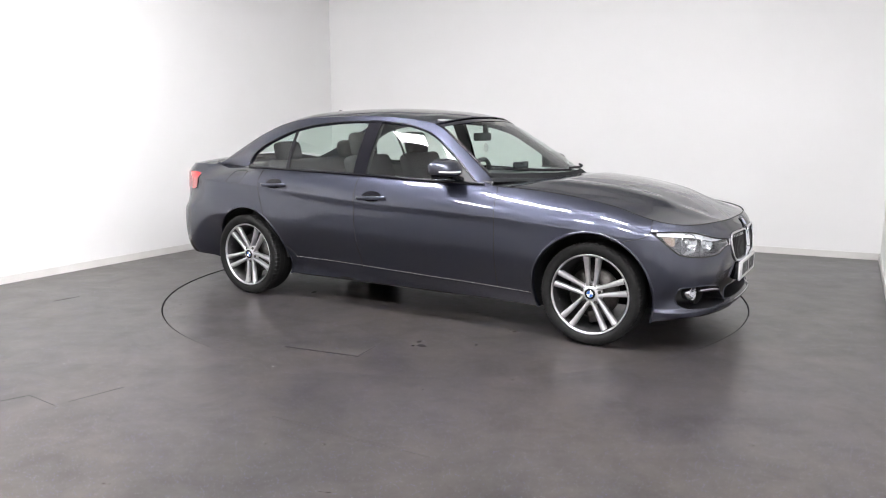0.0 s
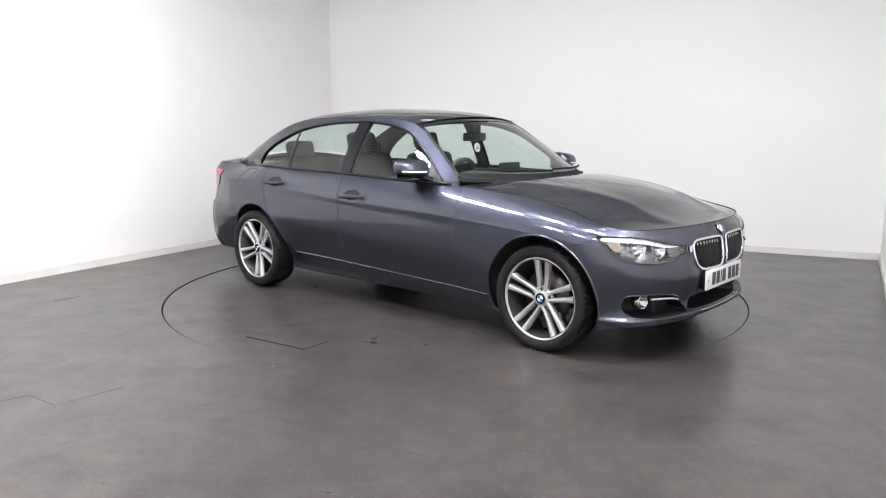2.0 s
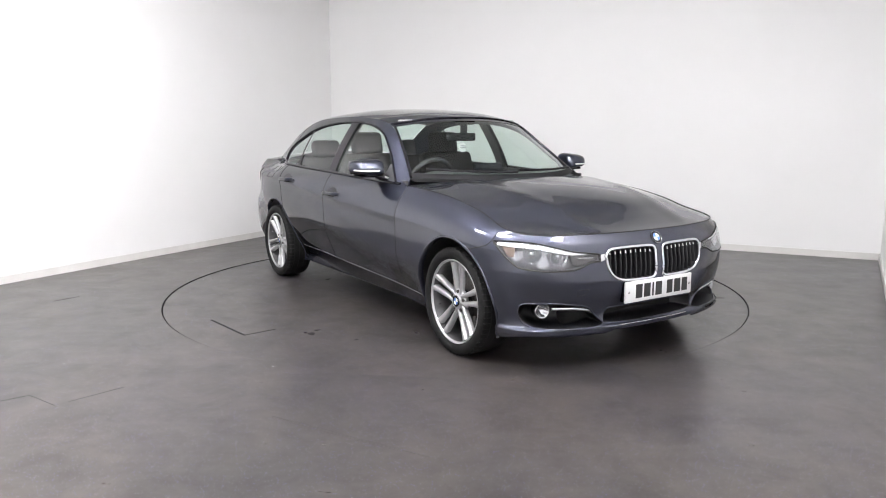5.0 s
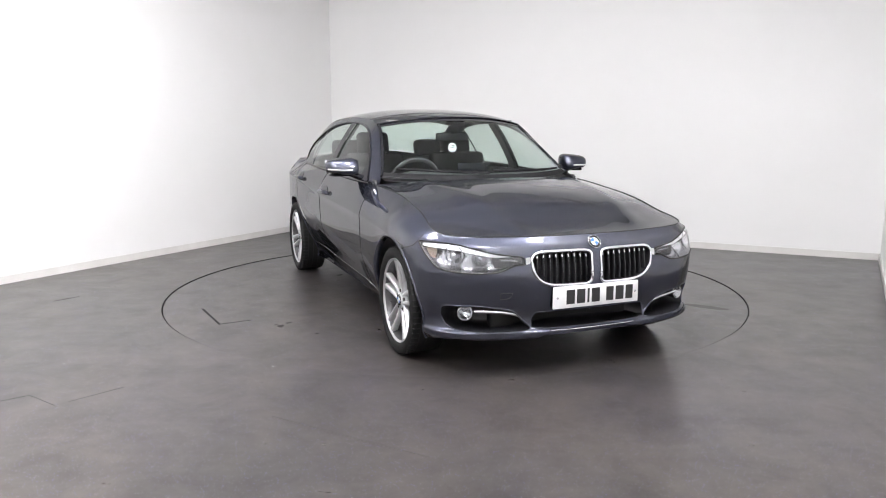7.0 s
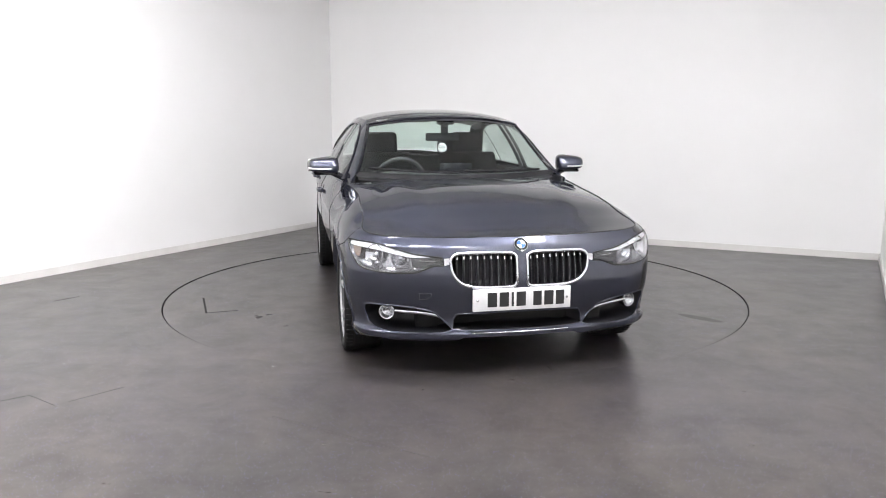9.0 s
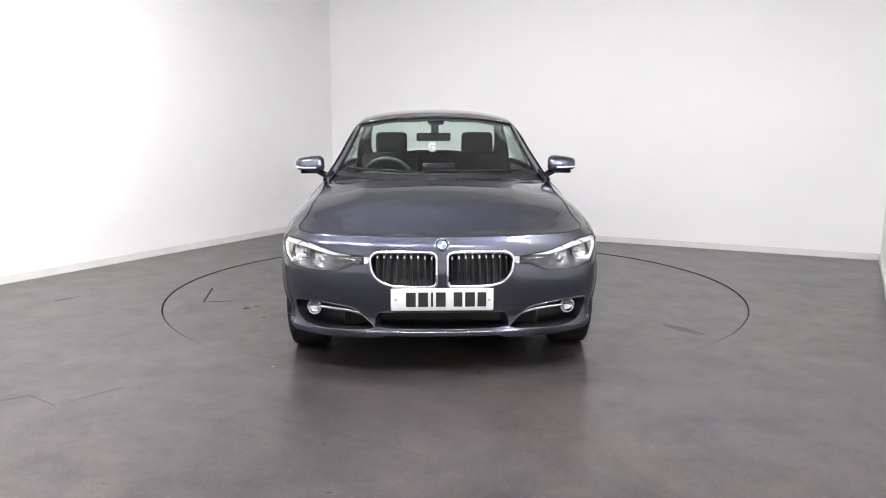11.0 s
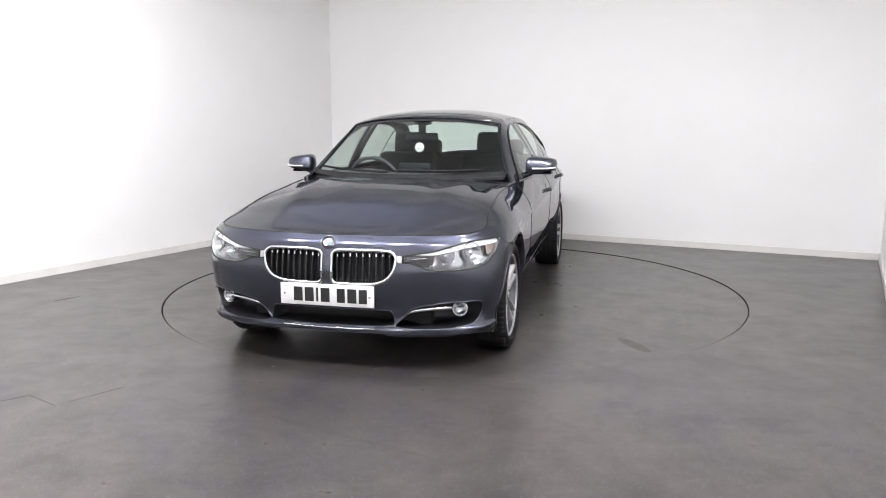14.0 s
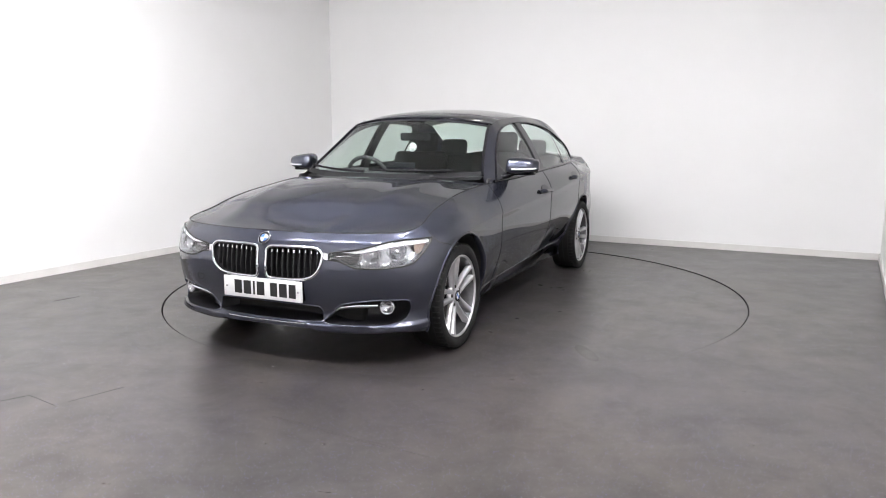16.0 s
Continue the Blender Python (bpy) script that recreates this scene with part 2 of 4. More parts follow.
def skin_s(y, z):
    """s of the nose's point at the width y and height z."""
    t = np.linspace(0, s_of(1.2), 500)
    p = skin(t, np.full(500, float(z)))
    return math.copysign(float(np.interp(abs(y), p[:, 1], t)), y)


# ---- building helpers ----
def mesh_of(name, verts, faces, mats, smooth_it=True, index=None):
    me = bpy.data.meshes.new(name)
    me.from_pydata([tuple(map(float, v)) for v in verts], [], [tuple(map(int, f)) for f in faces])
    for m in (mats if isinstance(mats, (list, tuple)) else [mats]):
        me.materials.append(m)
    me.polygons.foreach_set("use_smooth", [smooth_it] * len(me.polygons))
    if index is not None:
        me.polygons.foreach_set("material_index", list(index))
    me.update()
    return me


def part(name, vf, mat, parent, label="", smooth_it=True):
    ob = new(name, mesh_of(name, *outward(vf), mat, smooth_it))
    ob.parent = parent
    if label:
        tagged(ob, label)
    return ob


def outward(vf):
    """Turns the faces so that they look away from the thing's middle."""
    v = np.array(vf[0], float)
    total = 0.0
    for f in vf[1]:
        a, b, c, d = v[f[0]], v[f[1]], v[f[2]], v[f[-1]]
        total += float(np.dot(np.cross(c - a, d - b) if len(f) > 3 else np.cross(b - a, c - a), (a + c) / 2 - np.array([0, 0, .55 if abs(v[:, 1]).max() > .4 or abs(v[:, 0]).max() > .4 else 0])))
    return (vf[0], [list(reversed(f)) for f in vf[1]]) if total < 0 else vf


def thicken(ob, t=0.012):
    m = ob.modifiers.new("thickness", "SOLIDIFY")
    m.thickness, m.offset = t, -1
    m.use_rim = False
    return ob


def join(*vfs):
    verts, faces, n = [], [], 0
    for v, f in vfs:
        verts += list(v)
        faces += [[i + n for i in q] for q in f]
        n += len(v)
    return verts, faces


def moved(vf, m):
    return [tuple(m @ Vector(v)) for v in vf[0]], vf[1]


def mirrored(vf):
    return [(v[0], -v[1], v[2]) for v in vf[0]], [list(reversed(f)) for f in vf[1]]


def sheet(p):
    """A grid of points as quads."""
    r, c = p.shape[:2]
    f = [[i * c + j, i * c + j + 1, (i + 1) * c + j + 1, (i + 1) * c + j] for i in range(r - 1) for j in range(c - 1)]
    return p.reshape(-1, 3).tolist(), f


def flipped(vf):
    return vf[0], [list(reversed(f)) for f in vf[1]]


def box(x0, x1, y0, y1, z0, z1, r=0.0, seg=2):
    bm = bmesh.new()
    bmesh.ops.create_cube(bm, size=1)
    for v in bm.verts:
        v.co = Vector(((x0 + x1) / 2 + v.co.x * (x1 - x0), (y0 + y1) / 2 + v.co.y * (y1 - y0), (z0 + z1) / 2 + v.co.z * (z1 - z0)))
    if r:
        bmesh.ops.bevel(bm, geom=bm.edges[:], offset=r, segments=seg, affect="EDGES", profile=0.5)
    bm.verts.index_update()
    vf = [tuple(v.co) for v in bm.verts], [[v.index for v in f.verts] for f in bm.faces]
    bm.free()
    return vf


def lathe(profile, n=48, closed=False):
    """Turns (radius, height) about the z axis."""
    k = len(profile)
    v = [(r * math.cos(2 * math.pi * i / n), r * math.sin(2 * math.pi * i / n), h) for i in range(n) for r, h in profile]
    f = []
    for i in range(n):
        for j in range(k if closed else k - 1):
            a, b = i * k + j, i * k + (j + 1) % k
            c, d = (i + 1) % n * k + (j + 1) % k, (i + 1) % n * k + j
            f.append([a, d, c, b])
    return v, f


def tube(pts, r, closed=False, n=8, flat=1.0):
    """A round bar along points."""
    p = np.asarray(pts, float)
    m = len(p)
    t = np.roll(p, -1, 0) - np.roll(p, 1, 0) if closed else np.gradient(p, axis=0)
    t /= np.linalg.norm(t, axis=1)[:, None] + 1e-12
    up = np.array([0.0, 0, 1]) if abs(t[:, 2]).mean() < .8 else np.array([1.0, 0, 0])
    v = []
    for i in range(m):
        a = np.cross(t[i], up)
        a /= np.linalg.norm(a) + 1e-12
        b = np.cross(a, t[i])
        for k in range(n):
            w = 2 * math.pi * k / n
            v.append(tuple(p[i] + r * (math.cos(w) * a * flat + math.sin(w) * b)))
    f = []
    for i in range(m if closed else m - 1):
        for k in range(n):
            f.append([i * n + k, i * n + (k + 1) % n, (i + 1) % m * n + (k + 1) % n, (i + 1) % m * n + k])
    if not closed:
        f += [list(range(n)), list(range((m - 1) * n, m * n))[::-1]]
    return v, f


def dense(pts, step=0.01, closed=False):
    """A smooth closed or open line through points, in even steps."""
    p = np.asarray(pts, float)
    if closed:
        p = np.concatenate([p[-2:], p, p[:3]])
    d = np.concatenate([[0], np.cumsum(np.linalg.norm(np.diff(p, axis=0), axis=1))])
    lo, hi = (d[2], d[-3]) if closed else (0, d[-1])
    t = np.linspace(lo, hi, max(8, int((hi - lo) / step)), endpoint=not closed)
    return np.stack([pchip(d, p[:, i], t) for i in range(p.shape[1])], -1)


# ---- the studio ----
CORNER = Vector((-1.645, 4.120, 0))
LEFT_DIR = Vector((-2.148, -4.078, 0)).normalized()
BACK_DIR = Vector((5.831, -2.868, 0)).normalized()
RIGHT_CORNER = Vector((4.186, 1.252, 0))
RIGHT_DIR = Vector((-0.469, -0.883, 0)).normalized()
HEIGHT, LENGTH, R_DISC = 3.6, 9.4, 2.2408
FLOOR_Z = 0.005  # the turntable lies a little lower than the floor round it


def slab(name, a, b, thick, z0, z1, mat, inside, kind="structure", r=0.0):
    """An upright slab from a to b; its inner face lies on that line, its thickness away from the point inside."""
    d = (b - a).normalized()
    n = Vector((-d.y, d.x, 0))
    if (inside - a).dot(n) > 0:
        n = -n
    m = Matrix(((d.x, n.x, 0, a.x), (d.y, n.y, 0, a.y), (0, 0, 1, 0), (0, 0, 0, 1)))
    vf = box(0, (b - a).length, 0, thick, z0, z1, r)
    ob = new(name, mesh_of(name, *moved(vf, m), mat, False))
    if m.determinant() < 0:
        ob.data.flip_normals()
    return tagged(ob, kind=kind)


left_end, right_end = CORNER + LEFT_DIR * LENGTH, RIGHT_CORNER + RIGHT_DIR * LENGTH
MID = Vector((0, 0, 0))
wall_left = tagged(slab("wall_west", CORNER - LEFT_DIR * .2, left_end + LEFT_DIR * .2, .2, -.1, HEIGHT, WALL, MID), "plain white painted studio wall", "wall")
wall_back = tagged(slab("wall_north", CORNER, RIGHT_CORNER, .2, -.1, HEIGHT, WALL, MID), "plain white painted studio wall with low skirting", "wall")
wall_right = tagged(slab("wall_east", RIGHT_CORNER - RIGHT_DIR * .2, right_end + RIGHT_DIR * .2, .2, -.1, HEIGHT, WALL, MID), "plain white painted studio side wall", "wall")
wall_front = tagged(slab("wall_south", left_end, right_end, .2, -.1, HEIGHT, WALL, MID), "plain white painted wall behind the camera", "wall")


def skirting(name, a, b):
    d = (b - a).normalized()
    ob = slab(name, a, b, -.014, 0.0, .072, SKIRT, MID)
    return tagged(ob, "low off-white painted skirting board", "skirting board")


skirting("baseboard", CORNER, left_end)
skirting("baseboard", CORNER + BACK_DIR * .014, RIGHT_CORNER - BACK_DIR * .014)
skirting("baseboard", RIGHT_CORNER, right_end)


def floor_ring():
    n, rim = 256, []
    R = R_DISC + 0.010
    pts = [CORNER, RIGHT_CORNER, right_end, left_end]
    outer = []
    for i in range(n):
        a = 2 * math.pi * i / n
        d = Vector((math.cos(a), math.sin(a), 0))
        best = 1e9
        for k in range(4):
            p, e = pts[k], pts[(k + 1) % 4] - pts[k]
            den = d.x * e.y - d.y * e.x
            if abs(den) > 1e-9:
                t = (p.x * e.y - p.y * e.x) / den
                u = (p.x * d.y - p.y * d.x) / den
                if t > 0 and -1e-6 <= u <= 1 + 1e-6:
                    best = min(best, t)
        rim.append(d * R)
        outer.append(d * (best + .25))
    v = [(p.x, p.y, FLOOR_Z) for p in rim] + [(p.x, p.y, FLOOR_Z) for p in outer] + [(p.x, p.y, -.06) for p in rim]
    f = [[i, n + i, n + (i + 1) % n, (i + 1) % n] for i in range(n)]
    return v, f, [[i, (i + 1) % n, 2 * n + (i + 1) % n, 2 * n + i] for i in range(n)]


_fv, _ff, _fe = floor_ring()
floor = tagged(new("floor", mesh_of("floor", _fv, _ff + _fe, [VINYL, DARK], False, [0] * len(_ff) + [1] * len(_fe))), "dark grey speckled vinyl studio floor, stained and scuffed", "floor", kind="structure")
pit = tagged(new("floor_pit", mesh_of("floor_pit", *lathe([(0.01, -.06), (R_DISC + .05, -.06)], 96), DARK, False)), "dark gap round the turntable", "floor", kind="structure")
ceiling = new("ceiling", mesh_of("ceiling", *box(-7, 7, -11, 6, HEIGHT, HEIGHT + .15), CEIL, False))
tagged(ceiling, "plain white ceiling", "ceiling", kind="structure")

turntable = tagged(new("turntable"), "large round flush vehicle turntable covered in dark grey vinyl", "turntable")
part("disc", lathe([(0.004, 0), (1.2, 0), (R_DISC, 0)], 256), DISC, turntable, smooth_it=False)
part("disc_edge", lathe([(R_DISC, -.0005), (R_DISC - .002, -.05), (.01, -.05)], 256), DARK, turntable, "dark turntable edge", False)
# an access hatch in the turntable: a lid in an open joint
hatch_c, hatch_a = (0.227, -1.826), 8.2


def hatch():
    m = pose(hatch_c[0], hatch_c[1], 0, 0, 0, hatch_a)
    lid = part("hatch_lid", moved(box(-.250, .237, -.104, .104, .0004, .0012), m), DISC, turntable, smooth_it=False)
    for x0, x1, y0, y1 in ((-.256, .246, -.119, -.1045), (.2375, .2435, -.1045, .106)):
        part("hatch_joint", moved(box(x0, x1, y0, y1, .0005, .0022), m), DARK, turntable, "dark open joint", False)


hatch()
SCUFF_AT = (1.34, 1.43)
FLOOR_LINES = [((-2.25, -2.69), (-2.065, -2.535), .001, DARK), ((-2.065, -2.535), (-1.876, -2.665), .0014, DARK), ((-1.832, -2.621), (-1.658, -2.416), .0008, DARK),
               ((-3.016, -.557), (-2.901, -.403), .008, DARK), ((-.821, -2.783), (-.38, -3.043), .003, SCUFF), ((-.38, -3.043), (-.093, -3.198), .003, SCUFF)]
part("scuff_patch", moved(lathe([(.001, .0012), (.06, .0012), (.085, .0008)], 18), pose(*SCUFF_AT, 0, 0, 0, 33) @ Matrix.Diagonal((1.9, .55, 1, 1))), SCUFF, turntable, "pale scuffed patch", False)


def floor_marks():
    """Thin cut joints of floor hatches and a few scratches."""
    for a, b, wd, mat in FLOOR_LINES:
        d = Vector((b[0] - a[0], b[1] - a[1], 0))
        m = pose(a[0], a[1], 0, 0, 0, math.degrees(math.atan2(d.y, d.x)))
        ob = new("floor_joint", mesh_of("floor_joint", *moved(box(0, d.length, -wd / 2, wd / 2, FLOOR_Z + .0004, FLOOR_Z + .0016), m), mat, False))
        ob.parent = floor


floor_marks()


def blot(rng, r, z):
    """A flat spill with an uneven outline."""
    n = 14
    rim = [(r * rng.uniform(.6, 1.1) * math.cos(2 * math.pi * k / n), r * rng.uniform(.35, .75) * math.sin(2 * math.pi * k / n), z) for k in range(n)]
    inner = [(x * .7, y * .7, z + .0006) for x, y, _ in rim]
    return rim + inner + [(0, 0, z + .0007)], [[k, (k + 1) % n, n + (k + 1) % n, n + k] for k in range(n)] + [[n + k, n + (k + 1) % n, 2 * n] for k in range(n)]


def spills():
    """Dried drips on the turntable, and specks of paint and grit on the floor."""
    rng = random.Random(5)
    for x, y, r in ((-.366, .621, .035), (.752, .806, .024), (-.329, .805, .030), (-.26, .85, .020), (1.148, .763, .018), (-.30, .74, .016), (-.858, -.737, .034),
                    (.675, -1.533, .045), (.62, -1.47, .026), (.95, -1.35, .02), (.45, 1.02, .02)):
        part("spill", moved(blot(rng, r, .0005), pose(x, y, 0, 0, 0, rng.uniform(0, 180))), TAR, turntable, "small dried black spill", False)
    for x, y, r, mat in ((-2.868, -.227, .010, FLECK), (-2.159, -2.038, .006, FLECK), (-1.537, -1.707, .006, FLECK), (-.986, -2.08, .008, FLECK),
                         (2.015, -1.843, .007, TAR), (1.989, -2.229, .007, TAR), (1.94, -2.537, .008, TAR)):
        part("speck", moved(blot(rng, r, FLOOR_Z + .0004), pose(x, y, 0, 0, 0, rng.uniform(0, 180))), mat, floor, "", False)


spills()


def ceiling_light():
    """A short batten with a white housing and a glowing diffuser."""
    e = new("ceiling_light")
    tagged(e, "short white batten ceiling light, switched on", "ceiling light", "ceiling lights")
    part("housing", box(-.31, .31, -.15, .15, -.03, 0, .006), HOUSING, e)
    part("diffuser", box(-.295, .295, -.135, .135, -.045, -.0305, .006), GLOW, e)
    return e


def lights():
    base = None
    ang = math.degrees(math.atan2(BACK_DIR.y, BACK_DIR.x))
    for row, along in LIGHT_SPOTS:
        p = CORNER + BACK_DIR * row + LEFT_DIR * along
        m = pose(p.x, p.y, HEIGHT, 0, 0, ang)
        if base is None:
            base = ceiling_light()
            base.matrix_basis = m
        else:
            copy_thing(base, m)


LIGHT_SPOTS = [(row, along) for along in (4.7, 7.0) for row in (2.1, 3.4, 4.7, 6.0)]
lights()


# ---- the saloon car; its own space: x forward, y to its left, z up, middle between the axles ----
car = tagged(new("car"), "dark blue-grey metallic four-door saloon car parked on the turntable", "car")
AXLE, HUB_Z, ARCH_R = 1.405, 0.31, 0.378
GAP = 0.0019


def x_at(s):
    return np.interp(np.abs(s), _fs, _fx)


def z_row(s, w):
    """Height of row w: 0 bottom, 0.15 top of the sill, 0.78 crease, 1 shoulder."""
    x = x_at(s)
    a, b, c, d = z_low(x), z_sill(x), z_crease(x), z_top(x)
    return np.where(w < .15, a + (b - a) * w / .15, np.where(w < .78, b + (c - b) * (w - .15) / .63, c + (d - c) * (w - .78) / .22))


ROWS = sorted(set(np.round(np.concatenate([np.linspace(0, .15, 6), np.linspace(.15, .78, 34), [.765, .772, .786, .795], np.linspace(.78, 1, 12)]), 5)))


def inside(poly, s, z):
    """Which points lie in a polygon."""
    s, z = np.asarray(s), np.asarray(z)
    hit = np.zeros(s.shape, bool)
    k = len(poly)
    for i in range(k):
        (x0, y0), (x1, y1) = poly[i], poly[(i + 1) % k]
        cross = ((y0 > z) != (y1 > z)) & (s < (x1 - x0) * (z - y0) / (y1 - y0 + 1e-12) + x0)
        hit ^= cross
    return hit


def panel(sa, sb, wa, wb, step=0.014, holes=(), out=0.0, fine=False):
    """A piece of the skin between two upright lines and two rows, with the wheel arches and holes cut out of it."""
    rows = np.array([w for w in ROWS if wa - 1e-6 <= w <= wb + 1e-6])
    if fine:
        rows = np.sort(np.concatenate([rows, (rows[1:] + rows[:-1]) / 2]))
    n = max(6, int(abs(sb(.5) - sa(.5)) / step))
    f = np.linspace(0, 1, n + 1)
    F, Wd = np.meshgrid(f, rows)
    s = sa(.5) + (sb(.5) - sa(.5)) * F
    for _ in range(4):
        z = z_row(s, Wd)
        s = sa(z) + (sb(z) - sa(z)) * F
    z = z_row(s, Wd)
    p = skin(s, z, out)
    keep = np.ones(F.shape, bool)
    sc = lambda a: (a[:-1, :-1] + a[1:, :-1] + a[:-1, 1:] + a[1:, 1:]) / 4
    gone = np.zeros((len(rows) - 1, n), bool)
    for poly in holes:
        gone |= inside(poly, sc(s), sc(z))
    for cx in (AXLE, -AXLE):
        dx, dz = p[..., 0] - cx, p[..., 2] - HUB_Z
        r = np.hypot(dx, dz)
        inn = (r < ARCH_R) & (np.abs(p[..., 1]) > .6)
        gone |= inn[:-1, :-1] & inn[1:, :-1] & inn[:-1, 1:] & inn[1:, 1:]
        k = np.where(inn, ARCH_R / np.maximum(r, 1e-6), 1)
        edge = inn & (r > ARCH_R - .05)
        xs, zs = np.where(edge, cx + dx * k, p[..., 0]), np.where(edge, HUB_Z + dz * k, p[..., 2])
        p[..., 0], p[..., 2] = xs, zs
        gone |= sc(np.where(inn & ~edge, 1.0, 0.0)) > 0
    v, faces = sheet(p)
    g = gone.ravel()
    faces = [q for q, d in zip(faces, g) if not d]
    used = sorted({i for q in faces for i in q})
    ren = {a: b for b, a in enumerate(used)}
    return [v[i] for i in used], [[ren[i] for i in q] for q in faces]


def line(zs, xs, g=0.0):
    """An upright shut line as s over height."""
    return lambda z: s_of(pchip(zs, xs, z)) + g


def const(s):
    return lambda z: s + 0 * np.asarray(z, float)


def neg(f):
    return lambda z: -f(z)


BUMPER_Z, BUMPER_X = [.1, .58, .64, .685, .72, .9], [1.59, 1.59, 1.60, 1.735, 1.76, 1.77]
DOOR_A = ([.1, .284, .684, .878, .93], [.776, .776, .782, .763, .745])
DOOR_B = ([.1, .3, .85, 1.0], [-.321, -.321, -.319, -.325])
DOOR_C = ([.1, .30, .36, .45, .635, .80, .935, 1.0], [-.94, -.945, -.965, -1.07, -1.195, -1.24, -1.256, -1.26])
TAIL = ([.1, 1.1], [-1.93, -1.93])

HEAD = [(.405, .603), (.412, .640), (.470, .648), (.55, .658), (.65, .681), (.755, .703), (.87, .710), (.985, .710), (1.012, .706), (.978, .680), (.940, .647),
        (.895, .611), (.853, .583), (.76, .567), (.655, .561), (.555, .565), (.50, .582), (.45, .600)]
KIDNEY = [(.028, .630), (.034, .650), (.060, .662), (.13, .665), (.24, .665), (.325, .662), (.358, .648), (.370, .622), (.362, .575), (.340, .535),
          (.300, .505), (.24, .491), (.15, .488), (.07, .488), (.038, .495), (.028, .515)]
INTAKE = [(.36, .264), (.41, .312), (.458, .356), (.56, .378), (.70, .390), (.80, .390), (.84, .381), (.855, .335), (.83, .287), (.765, .260), (.575, .248), (.42, .250)]
MID_INTAKE = [(-.36, .268), (-.355, .31), (-.33, .345), (0, .350), (.33, .345), (.355, .31), (.36, .268), (.27, .258), (0, .256), (-.27, .258)]


def other(poly):
    return [(-s, z) for s, z in reversed(poly)]


def shrink(poly, d):
    c = np.mean(poly, 0)
    return [tuple(c + (np.array(q) - c) * (1 - d / max(np.linalg.norm(np.array(q) - c), .02))) for q in poly]


HOLES = [shrink(p, -.002) for q in (HEAD, KIDNEY, INTAKE) for p in (q, other(q))] + [MID_INTAKE]


def body_panels():
    b = lambda g: line(BUMPER_Z, BUMPER_X, g)
    thicken(part("front_bumper", panel(neg(b(-GAP)), b(-GAP), 0, 1, .006, HOLES, fine=True), PAINT, car, "painted front bumper with dark intakes"))
    tail = line(*TAIL)
    end = const(S_END - .001)
    for side in (1, -1):
        fix = (lambda vf: vf) if side > 0 else mirrored
        add = lambda name, a, c, wa, wb, label="", **k: thicken(part(name, fix(panel(a, c, wa, wb, **k)), PAINT, car, label))
        add("front_wing", b(GAP), line(*DOOR_A, -GAP), 0, 1, holes=HOLES)
        add("front_door", line(*DOOR_A, GAP), line(*DOOR_B, -GAP), .15, 1)
        add("rear_door", line(*DOOR_B, GAP), line(*DOOR_C, -GAP), .15, 1)
        add("rear_wing", line(*DOOR_C, GAP), tail, 0, 1)
        sill = part("sill", fix(panel(line([0, 1], [.785, .785]), line([0, 1], [-.935, -.935]), 0, .15, out=-.004)), PAINT, car)
        thicken(sill)
        part("rear_bumper", fix(panel(tail, end, 0, 1, .03)), PAINT, car)
        # open joints between the panels
        for (zs, xs), lo, hi in ((DOOR_A, .27, .93), (DOOR_B, .30, .965), (DOOR_C, .325, .985), ((BUMPER_Z, BUMPER_X), .645, .74)):
            z = np.linspace(lo, hi, 60)
            at = s_of(pchip(zs, xs, z))
            z = np.minimum(z, z_top(x_at(at)) - .004)
            part("shut_line", fix(tube(skin(at, z, -.0004), .0027, n=6)), DARK, car, "dark panel joint")
        # dark inner shell behind the shut lines
        part("inner_shell", fix(panel(line(*DOOR_A, -.05), line(*DOOR_C, .05), .02, .97, .05, out=-.02)), DARK, car)
        # bright strip on the sill's upper edge
        xs = np.linspace(1.02, -.96, 60)
        pts = skin(s_of(xs), z_sill(xs) + .002, .001)
        part("sill_strip", fix(tube(pts, .0019, n=6)), SATIN, car, "thin bright sill line")
        # arch lips and liners
        for cx in (AXLE, -AXLE):
            lip, liner = [], []
            for i in range(49):
                a = math.radians(-20 + 220 * i / 48)
                x, z = cx + ARCH_R * math.cos(a), HUB_Z + ARCH_R * math.sin(a)
                q = skin(s_of(x), z)
                lip.append([(cx + (ARCH_R - dr) * math.cos(a), q[1] - dy, HUB_Z + (ARCH_R - dr) * math.sin(a))
                            for dy, dr in ((0.0, 0.0), (.003, .006), (.010, .009), (.03, .009))])
                liner.append([(cx + (ARCH_R - .006 - k) * math.cos(a), q[1] - dy, HUB_Z + (ARCH_R - .006 - k) * math.sin(a)) for dy, k in ((.028, 0), (.16, .0), (.34, .0), (.345, .25))])
            part("arch_lip", fix(sheet(np.array(lip))), PAINT, car)
            edge = [(p[0][0], p[0][1] - .003, p[0][2]) for p in lip]
            part("arch_edge", fix(tube(edge, .0075, n=8)), PAINT, car, "rounded painted arch edge")
            part("arch_liner", fix(sheet(np.array(liner))), PLASTIC, car, "black plastic wheel arch liner")


body_panels()


def coons(c0, c1, d0, d1):
    """A patch inside four border lines: c0, c1 across, d0, d1 along."""
    c0, c1, d0, d1 = (np.asarray(a, float) for a in (c0, c1, d0, d1))
    nu, nv = len(d0), len(c0)
    u, v = np.linspace(0, 1, nu)[:, None, None], np.linspace(0, 1, nv)[None, :, None]
    ruled = (1 - u) * c0[None] + u * c1[None] + (1 - v) * d0[:, None] + v * d1[:, None]
    return ruled - ((1 - u) * (1 - v) * c0[0] + (1 - u) * v * c0[-1] + u * (1 - v) * c1[0] + u * v * c1[-1])


def shoulder(s, drop=0.0):
    return skin(s, z_top(x_at(s)) - drop)


